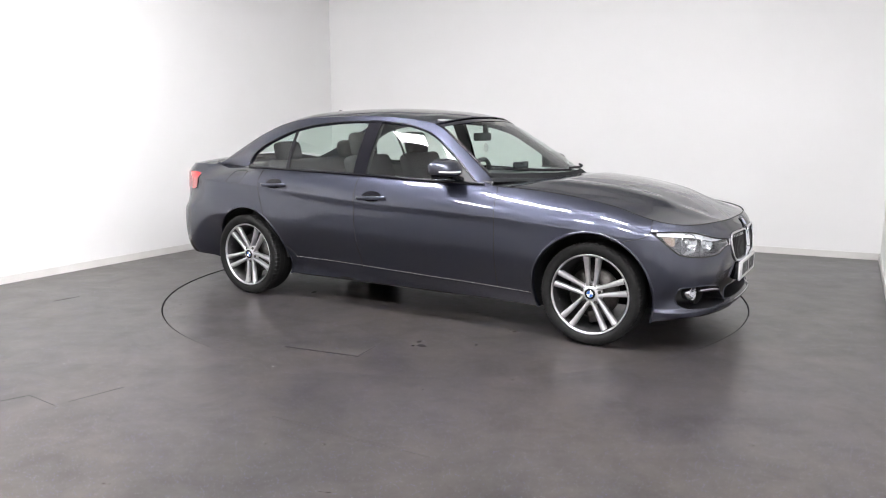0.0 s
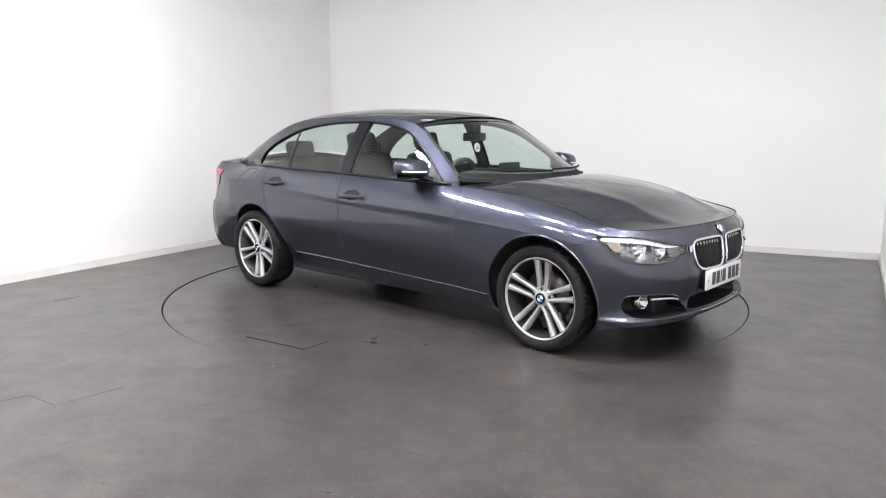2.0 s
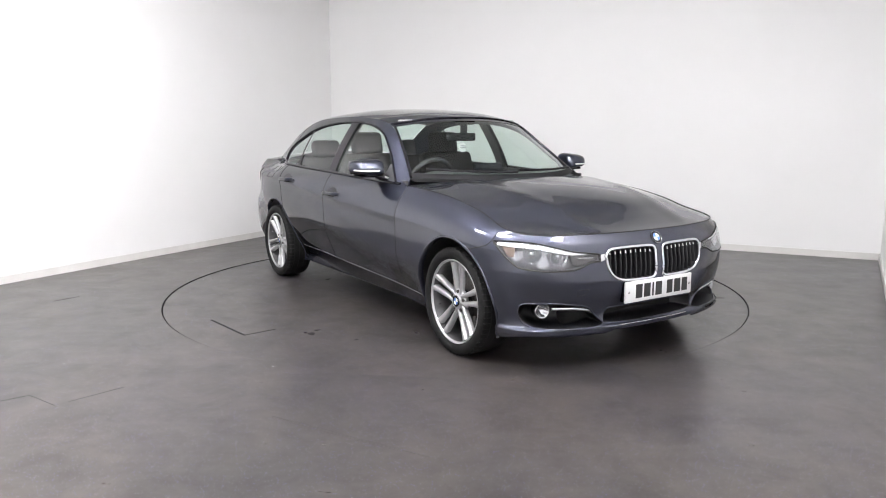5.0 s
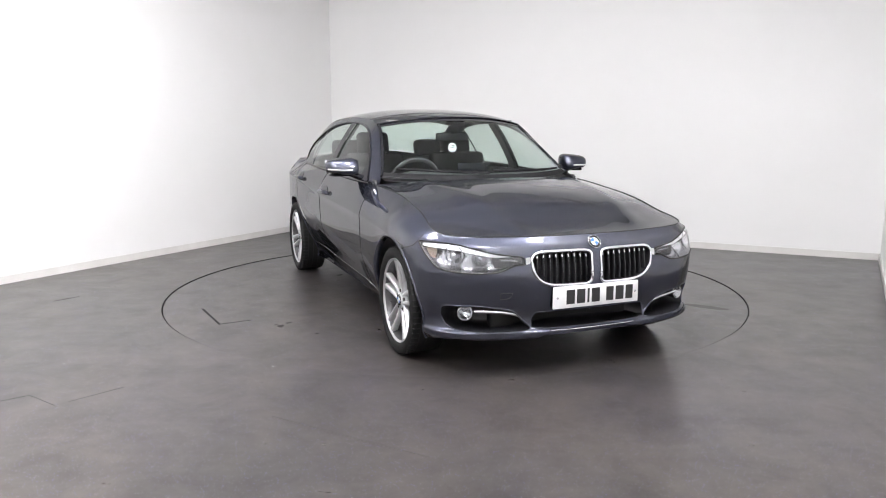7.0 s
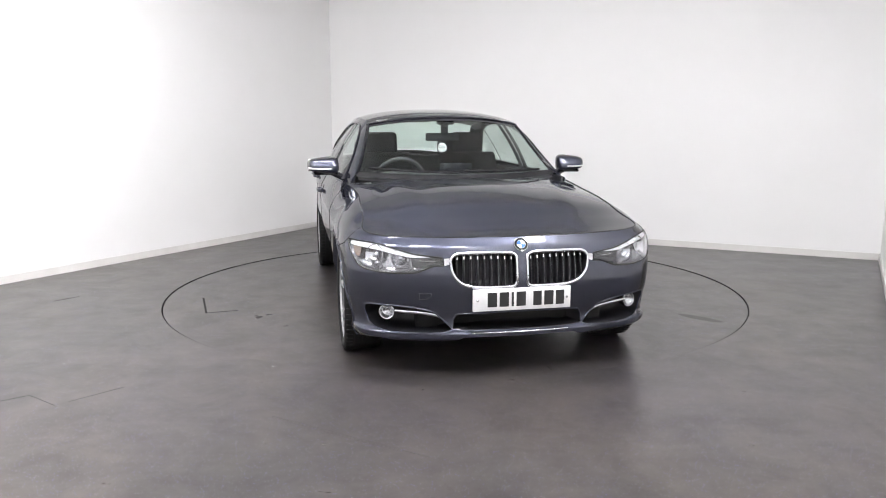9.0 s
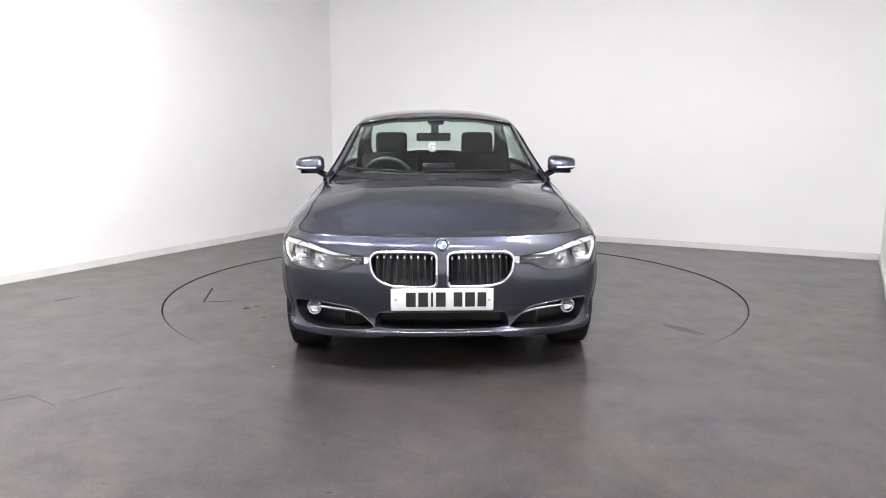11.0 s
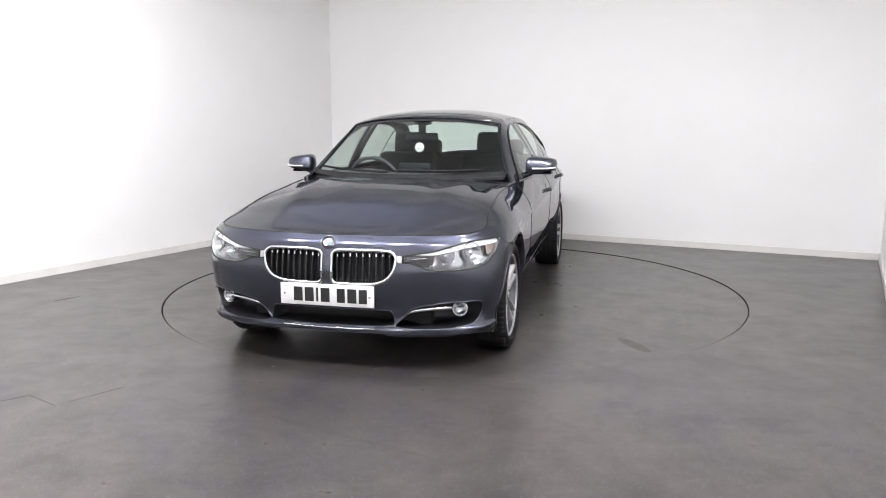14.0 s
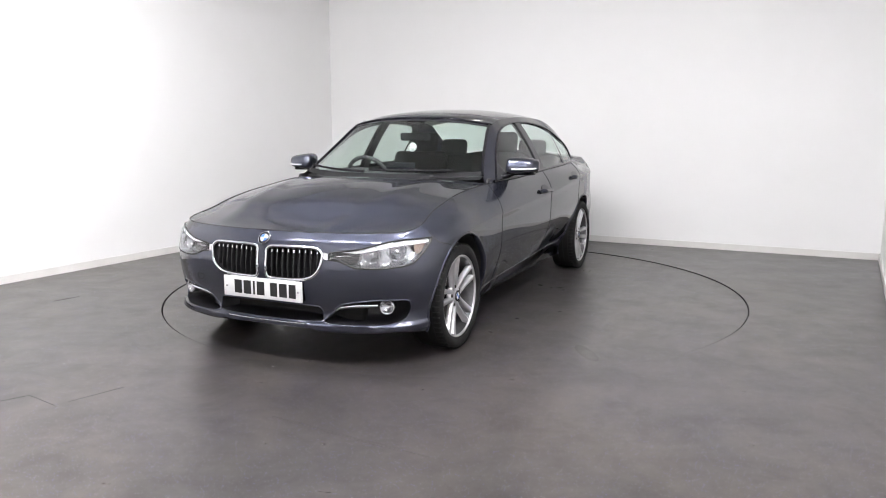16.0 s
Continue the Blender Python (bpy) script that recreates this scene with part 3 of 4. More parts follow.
def across(a, mid, n=61, power=2.0):
    """A bowed line from the left point a to its mirror, through mid."""
    v = np.linspace(1, -1, n)
    k = 1 - np.abs(v) ** power
    return np.stack([a[0] + (mid[0] - a[0]) * k, a[1] * v, a[2] + (mid[2] - a[2]) * k], -1)


# the roof's edge line: height and half width over length
RAIL_X = [-1.95, -1.68, -1.42, -1.2, -1.0, -.5, -.05, .15, .4, .62, .70]
RAIL_Y = [.606, .628, .608, .580, .572, .575, .568, .575, .63, .70, .735]
RAIL_Z = [1.006, 1.126, 1.254, 1.333, 1.363, 1.378, 1.356, 1.318, 1.162, 1.003, .945]


def rail(x):
    return np.stack([np.asarray(x, float), pchip(RAIL_X, RAIL_Y, x), pchip(RAIL_X, RAIL_Z, x)], -1)


def cabin(x, f, out=0.0):
    """The cabin's side at length x; f from 0, the belt, to 1, the roof's edge."""
    x, f = np.asarray(x, float), np.asarray(f, float)
    s = s_of(x)
    b, t = shoulder(s), rail(x)
    b[..., 0] = x
    p = b + (t - b) * f[..., None]
    p[..., 1] += .02 * 4 * f * (1 - f) * smooth(.75, .3, x) + out * .9
    p[..., 2] += out * .4
    return p


WIN_X = [-1.475, -1.44, -1.36, -1.25, -1.05, -.82, -.5, -.33, -.1, .13, .35, .53, .60]
WIN_Z = [1.01, 1.075, 1.14, 1.20, 1.278, 1.318, 1.337, 1.336, 1.318, 1.262, 1.130, .990, .94]


def win_f(x, low=0.02):
    """How far up the window reaches at x."""
    b, t = z_top(x), pchip(RAIL_X, RAIL_Z, x)
    return np.clip((pchip(WIN_X, WIN_Z, x) - b) / (t - b), low, .96)


def cabin_strip(x0, x1, lo, hi, nx, nf, out=0.0, lean=0.0):
    x = np.linspace(x0, x1, nx)
    g = np.linspace(0, 1, nf)
    X, G = np.meshgrid(x, g)
    a, b = lo(X), hi(X)
    F = a + (b - a) * G
    return sheet(cabin(X + lean * F, F, out))


def cabin_parts():
    wi = lambda x: win_f(x)
    for side in (1, -1):
        fix = (lambda vf: vf) if side > 0 else mirrored
        up = np.linspace(0, 1, 12)
        frame_lo = lambda x: np.where((x > -1.475) & (x < .60), win_f(x), 0.0)
        x = np.concatenate([np.linspace(-1.95, -1.476, 30), np.linspace(-1.474, .60, 150), np.linspace(.6005, .70, 12)])
        X, G = np.meshgrid(x, up)
        lo = frame_lo(X)
        thicken(part("side_frame", fix(sheet(cabin(X, lo + (1 - lo) * G))), PAINT, car, "painted roof side and pillars"), .02)
        for name, a, b in (("front_window", -.30, .597), ("rear_window", -1.005, -.355), ("quarter_window", -1.465, -1.03)):
            g = part(name, fix(cabin_strip(a, b, lambda x: 0 * x + .01, lambda x: wi(x) + .01, 60, 14, -.006)), SIDE_GLASS, car, "green-tinted side window glass")
            g.visible_shadow = False
        part("door_pillar", fix(cabin_strip(-.385, -.275, lambda x: 0 * x, lambda x: wi(x) + .02, 8, 14, .003)), BLACK, car, "gloss black door pillar")
        part("window_divider", fix(cabin_strip(-1.035, -1.005, lambda x: 0 * x, lambda x: wi(x) + .02, 4, 14, .002, -.03)), BLACK, car, "black window divider")
        # sealing strips round the glass
        xs = np.linspace(-1.47, .597, 120)
        part("window_seal", fix(tube(cabin(xs, win_f(xs), .002), .008, n=6)), BLACK, car, "black window seal")
        xs = np.linspace(-1.475, .66, 90)
        part("belt_trim", fix(tube(cabin(xs, 0 * xs + .0, .001) + np.array([0, 0, .006]), .010, n=8)), BLACK, car, "black belt moulding")
        # mirror triangle
        part("mirror_base", fix(cabin_strip(.44, .597, lambda x: 0 * x + .0, lambda x: wi(x) * .95, 8, 6, .004)), PLASTIC, car, "black mirror corner trim")


cabin_parts()


def top_parts():
    n = 61
    # bonnet
    s0, s1 = s_of(.72), .74
    side = shoulder(np.linspace(s0, s1, 60)) - np.array([0, .004, 0])
    nose = shoulder(np.linspace(s1, -s1, n)) - np.array([.004, 0, 0])
    nose[0], nose[-1] = side[-1], side[-1] * np.array([1, -1, 1])
    back = across(side[0], (.985, 0, .970), n, 2.2)
    p = coons(back, nose, side, side * np.array([1, -1, 1]))
    u, v = np.meshgrid(np.linspace(0, 1, 60), np.linspace(1, -1, n), indexing="ij")
    p[..., 2] += .031 * np.sin(np.pi * np.clip(u * .92 + .08, 0, 1)) ** .8 * (1 - v ** 2) * smooth(0, .12, u) * smooth(1.0, .55, u) ** .7
    edge = .70 - .26 * u
    ridge = np.abs(v) - edge
    p[..., 2] += .008 * np.exp(-(ridge / .10) ** 2) * smooth(0, .15, u) * smooth(1.0, .8, u)
    thicken(part("bonnet", flipped(sheet(p)), PAINT, car, "long painted bonnet with two soft ridges"), .01)
    # dark shut line round the bonnet
    seam = shoulder(np.linspace(s0, -s0, 200), -.001)
    part("bonnet_shut_line", tube(seam, .0028, n=6), DARK, car, "dark bonnet shut line")
    # windscreen and scuttle
    base_l, top_l = rail(.665) - np.array([0, .012, 0]), rail(.155) - np.array([0, .020, -.004])
    xs = np.linspace(.665, .155, 30)
    edge_l = rail(xs) - np.array([0, .014, 0]) 
    c0 = across(edge_l[0], (.99, 0, .950), n, 2.2)
    c1 = across(edge_l[-1], (.262, 0, 1.362), n, 2.4)
    p = coons(c0, c1, edge_l, edge_l * np.array([1, -1, 1]))
    w, q = np.meshgrid(np.linspace(0, 1, 30), np.linspace(1, -1, n), indexing="ij")
    p[..., 2] += .02 * np.sin(np.pi * w) * (1 - q ** 2)
    g = part("windscreen", flipped(sheet(p)), GLASS, car, "clear greenish windscreen")
    g.visible_shadow = False
    r, c = p.shape[:2]
    band = [p[-4:, :].copy() + np.array([.002, 0, .003])]
    part("windscreen_top_band", flipped(sheet(band[0])), BLACK, car, "black windscreen edge")
    low = p[:3, :].copy() + np.array([.002, 0, .003])
    part("scuttle", flipped(sheet(low)), SCUTTLE, car, "black plastic scuttle below the windscreen")
    for a in (edge_l, edge_l * np.array([1, -1, 1])):
        part("windscreen_seal", tube(a + np.array([0, 0, .003]), .009, n=6), BLACK, car, "black windscreen seal")
    # roof
    xs = np.linspace(.155, -1.2, 70)
    e = rail(xs)
    front = across(e[0], (.262, 0, 1.368), n, 2.4)
    rear = across(e[-1], (-1.27, 0, 1.392), n, 2.4)
    p = coons(front, rear, e, e * np.array([1, -1, 1]))
    w, q = np.meshgrid(np.linspace(0, 1, 70), np.linspace(1, -1, n), indexing="ij")
    p[..., 2] += .004 * np.sin(np.pi * w) * (1 - np.abs(q) ** 2.4) + .008 * (1 - np.abs(q) ** 8) * np.sin(np.pi * w) ** .5
    thicken(part("roof", flipped(sheet(p)), PAINT, car, "smooth painted roof"), .012)
    lining = p[1:-1, 1:-1].copy() - np.array([0, 0, .03])
    part("headlining", sheet(lining), LINING, car, "pale grey headlining")
    part("roof_edge_trim", tube(front + np.array([.006, 0, .001]), .006, n=6), BLACK, car)
    # rear window and boot lid
    xs = np.linspace(-1.2, -1.88, 30)
    e2 = rail(xs) - np.array([0, .012, 0])
    top = across(e2[0], (-1.27, 0, 1.390), n, 2.4)
    bot = across(e2[-1], (-1.93, 0, 1.085), n, 2.2)
    p = coons(top, bot, e2, e2 * np.array([1, -1, 1]))
    g = part("rear_screen", flipped(sheet(p)), GLASS, car, "greenish rear window glass")
    g.visible_shadow = False
    ss = np.linspace(s_of(-1.86), s_of(-2.2), 30)
    sl = shoulder(ss)
    endl = shoulder(np.linspace(s_of(-2.2), S_END - .001, 31))
    full = np.concatenate([endl, (endl * np.array([1, -1, 1]))[::-1][1:]])
    c0 = across(sl[0], (-1.93, 0, 1.072), n, 2.2)
    p = coons(c0, full, sl, sl * np.array([1, -1, 1]))
    w, q = np.meshgrid(np.linspace(0, 1, 30), np.linspace(1, -1, n), indexing="ij")
    p[..., 2] += .02 * np.sin(np.pi * w) * (1 - q ** 2)
    part("boot_lid", flipped(sheet(p)), PAINT, car, "painted boot lid")
    # roof aerial fin
    v = []
    for i in range(9):
        t = i / 8
        h, wd = .055 * t ** 1.3 * (1 - smooth(.8, 1, t) * .6), .022 * (1 - .4 * t)
        v.append([(-1.02 - .16 * t, -wd, 1.408 - .012 * t), (-1.02 - .16 * t, 0, 1.413 - .012 * t + h), (-1.02 - .16 * t, wd, 1.408 - .012 * t)])
    part("aerial_fin", sheet(np.array(v)), PAINT, car, "small shark-fin roof aerial")
    # shut-line filler under the bonnet edge and floor pan
    part("underbody", join(box(-1.02, 1.02, -.74, .74, .17, .30, .02), box(-2.15, -1.02, -.52, .52, .20, .45, .02), box(1.02, 1.95, -.52, .52, .19, .45, .02)), DARK, car, "dark underside")


top_parts()


def skin_patch(poly, out, step=0.008):
    """A curved plate over a polygon of the skin."""
    q = dense(poly, step, True)
    c = q.mean(0)
    rings = [skin(c[0] + (q[:, 0] - c[0]) * k, c[1] + (q[:, 1] - c[1]) * k, out) for k in (1, .93, .8, .6, .4, .2, .03)]
    p = np.stack(rings)
    p = np.concatenate([p, p[:, :1]], 1)
    return sheet(p)


def bowl(poly, depth, flange=.0, step=0.008, top=.0015):
    """A hollow behind a polygon of the skin: its rim, wall and floor."""
    q = dense(poly, step, True)
    c = q.mean(0)
    def ring(k, o):
        return skin(c[0] + (q[:, 0] - c[0]) * k, c[1] + (q[:, 1] - c[1]) * k, o)
    w = 1 + flange
    p = np.stack([ring(w, top - .003), ring(w, top), ring(1.0, top), ring(.985, -.01), ring(.96, -depth), ring(.6, -depth * 1.05), ring(.3, -depth * 1.05), ring(.02, -depth * 1.05)])
    p = np.concatenate([p, p[:, :1]], 1)
    return sheet(p)


def skin_line(poly, r, out, closed=True, flat=1.0):
    q = dense(poly, .008, closed)
    return tube(skin(q[:, 0], q[:, 1], out), r, closed, 8, flat)


def turn_to(p, n, up=(0, 0, 1)):
    """A pose at p whose z axis points along n."""
    return Matrix.Translation(p) @ Vector(n).to_track_quat("Z", "Y").to_matrix().to_4x4()


def skin_pose(s, z, out=0.0):
    p = skin(s, z, out)
    a, b = skin(s + .004, z, out) - skin(s - .004, z, out), skin(s, z + .004, out) - skin(s, z - .004, out)
    n = np.cross(b, a) if s > 0 else np.cross(b, a)
    n = Vector(n).normalized()
    if n.x * p[0] + n.y * p[1] < 0:
        n = -n
    y = (Vector((0, 0, 1)) - n * n.z).normalized()
    x = y.cross(n)
    return Matrix(((x.x, y.x, n.x, p[0]), (x.y, y.y, n.y, p[1]), (x.z, y.z, n.z, p[2]), (0, 0, 0, 1)))


def roundel(m, r, parent, name="badge"):
    """A round enamel emblem: dark ring, bright rims, four coloured quarters."""
    b = part(name, moved(lathe([(.001, 0), (r, 0), (r, .003), (r * .93, .005), (r * .62, .005), (.001, .005)], 32), m), BLACK, parent, "round enamel badge")
    for rr in (r * .97, r * .62):
        pts = [(rr * math.cos(a), rr * math.sin(a), .005) for a in np.linspace(0, 2 * math.pi, 33)[:-1]]
        part("badge_rim", moved(tube(pts, r * .03, True, 6), m), CHROME, b)
    for k in range(4):
        a = np.linspace(k * math.pi / 2, (k + 1) * math.pi / 2, 9)
        v = [(0, 0, .0062)] + [(r * .58 * math.cos(t), r * .58 * math.sin(t), .0062) for t in a]
        part("badge_quarter", moved((v, [[0, i, i + 1] for i in range(1, 9)]), m), BLUE if k % 2 else ENAMEL, b, smooth_it=False)
    return b


def front_parts():
    for sign in (1, -1):
        P = (lambda q: q) if sign > 0 else other
        # kidney grille: dark hollow, bright frame, upright slats
        g = part("kidney_grille", bowl(P(KIDNEY), .06), HOLLOW, car, "black kidney-shaped grille with bright frame")
        part("grille_frame", skin_line(P(KIDNEY), .0092, .003, True, .75), CHROME, g, "chrome grille frame")
        for k in range(9):
            s = .052 + k * .0355
            col = [z for z in np.linspace(.485, .67, 60) if inside(KIDNEY, np.array([s]), np.array([z]))[0]]
            if len(col) > 3:
                z = np.linspace(col[0] + .002, col[-1] - .002, 12)
                a = np.stack([skin(np.full(12, sign * (s + d)), z, o) for d, o in ((-.005, -.045), (-.004, -.014), (0, -.010), (.004, -.014), (.005, -.045))], 1)
                part("grille_slat", sheet(a), SLAT, g)
                part("slat_tip", sheet(a[-3:-1, 1:4] + np.array([.0015, 0, 0])), SATIN, g, "bright slat tip")
        # headlamp: hollow, twin reflectors, amber corner, clear cover
        h = part("headlamp", bowl(P(HEAD), .045), LAMP_GREY, car, "swept twin-lens headlamp with amber corner")
        part("lamp_seal", skin_line(P(HEAD), .004, .001), DARK, h)
        for s, z, r in ((.635, .628, .044), (.780, .642, .049)):
            m = skin_pose(sign * s, z, -.048)
            part("lamp_reflector", moved(lathe([(r * .35, .004), (r * .5, .006), (r * .8, .018), (r, .036), (r * 1.06, .038), (r * 1.08, .030)], 32), m), LAMP_BRIGHT, h, "bright round reflector")
            part("lamp_bulb", moved(lathe([(.001, .022), (r * .25, .020), (r * .38, .012), (r * .4, .0)], 20), m), LAMP_BRIGHT, h)
        # the white reflection on the lamp's upper part, put in as a pale plate
        brow = [(.47, .644), (.55, .654), (.65, .677), (.755, .699), (.87, .706), (.985, .703), (.985, .690), (.87, .682), (.755, .673), (.65, .654), (.55, .640)]
        part("brow_reflection", skin_patch(P(brow), -.008), BROW, h, "pale upper lamp strip painted as a white reflection")
        corner = [(.875, .672), (.905, .690), (.970, .694), (.940, .663), (.905, .632), (.88, .630)]
        part("indicator", skin_patch(P(corner), -.014), AMBER, h, "pale amber indicator")
        horn = [(.415, .609), (.418, .636), (.50, .647), (.575, .655), (.56, .59), (.52, .586), (.46, .605)]
        part("lamp_blade", skin_patch(P(horn), -.010), PLASTIC, h, "dark inner lamp blade")
        part("lamp_dash", skin_line([(sign * .445, .622), (sign * .53, .625)], .003, -.006, False), SATIN, h)
        cover = part("lamp_cover", skin_patch(P(HEAD), .003), LENS, h, "clear lamp cover")
        cover.visible_shadow = False
        # chrome link between lamp and grille
        link = [(.374, .612), (.374, .640), (.402, .637), (.400, .602)]
        part("lamp_link", skin_patch(P(link), .003), SATIN, car, "bright link beside the grille")
        # lower intake with fog lamp and bright bar
        it = part("side_intake", bowl(P(INTAKE), .12), HOLLOW, car, "black lower side intake")
        part("intake_edge", skin_line(P(INTAKE), .0045, -.002), PAINT, car, "rounded intake edge")
        part("intake_bar", skin_line([(sign * .405, .322), (sign * .46, .341), (sign * .55, .353), (sign * .665, .358)], .009, -.006, False, .6), SATIN, it, "satin metal bar")
        m = skin_pose(sign * .725, .348, -.040)
        m = Matrix.Translation(m.translation) @ Matrix.Rotation(sign * -.0, 4, "Z") @ turn_to((0, 0, 0), (1, sign * .25, 0))
        fog = part("fog_lamp", moved(lathe([(.040, -.02), (.042, .030), (.038, .034), (.034, .028), (.022, .014), (.001, .006)], 28), m), LAMP_BRIGHT, it, "round fog lamp")
        part("fog_cover", moved(lathe([(.038, .032), (.025, .040), (.001, .043)], 24), m), LENS, fog)
        # lip blade under the side intake
        lip = [(.262, .262), (.31, .246), (.40, .236), (.57, .231), (.76, .238), (.86, .262), (.87, .25), (.80, .224), (.60, .208), (.42, .208), (.33, .214)]
        part("bumper_blade", skin_patch(P(lip), .006), PAINT, car, "painted bumper blade")
    part("mid_intake", bowl(MID_INTAKE, .14), HOLLOW, car, "black central lower intake")
    part("intake_edge", skin_line(MID_INTAKE, .0045, -.002), PAINT, car, "rounded intake edge")
    part("lip_strip", skin_line([(-.26, .249), (-.1, .248), (.1, .248), (.26, .249)], .004, .004, False), SATIN, car, "bright lower lip")
    # towing eye cover
    hook = [(-.53, .425), (-.53, .457), (-.465, .457), (-.475, .44), (-.50, .425)]
    part("towing_eye_cover", skin_line(hook, .0016, .0), DARK, car)
    # emblem on the nose
    roundel(skin_pose(.0001, .699, .001), .037, car)
    # number plate: white board, black bars in place of the characters
    pl = part("number_plate", box(2.132, 2.144, -.262, .262, .367, .482, .004), WHITE, car, "white number plate with black characters")
    for y0, y1 in ((-.185, -.135), (-.122, -.072), (-.058, -.046), (-.032, .018), (.058, .103), (.117, .167), (.180, .225)):
        part("plate_bar", box(2.1442, 2.1452, y0, y1, .388, .463), INK, pl, smooth_it=False)
    for y in (-.238, .240):
        part("plate_screw", moved(lathe([(.006, 0), (.006, .002), (.001, .003)], 12), turn_to((2.144, y, .425), (1, 0, 0))), SATIN, pl)
    part("plate_frame", box(2.10, 2.1325, -.258, .258, .371, .478, .004), BLACK, car)
    # wipers
    for y0, y1 in ((-.05, -.62), (.55, -.02)):
        t = np.linspace(0, 1, 12)
        y = y0 + (y1 - y0) * t
        x = .985 - .30 * (np.abs(y) / .72) ** 2.2 - .035 - .02 * t
        z = .965 + .02 * (np.abs(y) / .72) ** 2.2 + .035 + .012 * t
        part("wiper", tube(np.stack([x, y, z], -1), .008, n=6), SCUTTLE, car, "black wiper arm and blade")


front_parts()


def side_parts():
    for side in (1, -1):
        fix = (lambda vf: vf) if side > 0 else mirrored
        # door handles: flat dark plate for the cup's shade, and painted grip
        for xc, zc in ((-.165, .822), (-1.08, .877)):
            cup = []
            for k in range(20):
                a = 2 * math.pi * k / 20
                cup.append((s_of(xc) + .080 * math.cos(a), zc + .036 * math.sin(a) + .004))
            part("handle_cup_shade", fix(skin_patch(cup, .0025)), BLACK, car, "flat dark plate for the shade in the door handle recess")
            xs = np.linspace(xc - .125, xc + .125, 24)
            t = np.linspace(-1, 1, 24)
            pts = skin(s_of(xs), zc - .004 - .012 * t ** 2 * 0 + 0 * xs, .006 + .028 * (1 - t ** 6))
            pts[:, 2] += .004 * t
            v, f = tube(pts, .0145, n=12, flat=.62)
            part("door_handle", fix((v, f)), PAINT, car, "painted door handle")
        # outside mirror
        M = Matrix.Translation((.40, .918, 1.034)) @ Matrix.Rotation(radians(-12), 4, "Z")
        cap = []
        for i in range(13):
            a = -math.pi / 2 + math.pi * i / 12
            row = []
            for j in range(25):
                b = 2 * math.pi * j / 24
                cu = lambda c, e: math.copysign(abs(c) ** e, c)
                yy = cu(math.sin(a), .55) * .100
                k = cu(math.cos(a), .5)
                xx, zz = cu(math.cos(b), .75) * k, cu(math.sin(b), .55) * k
                x = xx * (.118 - .03 * (yy / .107) - .02 * zz) if xx > 0 else xx * .062
                z = zz * (.057 - .014 * (yy / .112)) + .010 * (-yy / .105) * 0 
                row.append(M @ Vector((x, yy, z)))
            cap.append([tuple(q) for q in row])
        mir = part("door_mirror", fix(sheet(np.array(cap))), PAINT, car, "painted door mirror with clear indicator strip")
        lowp = [(x, y, z) for x, y, z in [tuple(M @ Vector(q)) for q in ((.131, -.03, -.022), (.121, .02, -.022), (.104, .061, -.021), (.074, .090, -.019), (.03, .101, -.017))]]
        part("mirror_indicator", fix(tube(dense(lowp, .01), .0055, n=8)), ENAMEL, mir, "white indicator strip")
        part("mirror_foot", fix(moved(box(-.035, .050, -.110, .070, -.066, -.048, .008), M)), BLACK, mir, "black mirror underside")
        arm = dense([(.50, .76, .945), (.475, .80, .962), (.45, .85, .985)], .01)
        part("mirror_arm", fix(tube(arm, .022, n=10)), BLACK, mir, "black mirror arm")
        part("mirror_glass", fix(moved(box(-.034, -.028, -.09, .09, -.042, .040, .002), M)), CHROME, mir, "mirror glass")
        # tail lamp
        tl = [(s_of(x), z) for x, z in ((-2.02, .925), (-2.14, .94), (-2.30, .935), (-2.37, .89), (-2.34, .82), (-2.16, .795), (-2.08, .80), (-2.035, .85))]
        part("tail_lamp", fix(skin_patch(tl, .006)), RED, car, "red wrap-round tail lamp")
    # fuel flap outline on the right rear wing
    fl = [(-s_of(x), z) for x, z in ((-1.44, .962), (-1.44, .90), (-1.47, .868), (-1.60, .868), (-1.615, .90), (-1.615, .952))]
    part("fuel_flap", skin_line(fl, .0018, .0004), DARK, car, "fuel flap shut line")


side_parts()


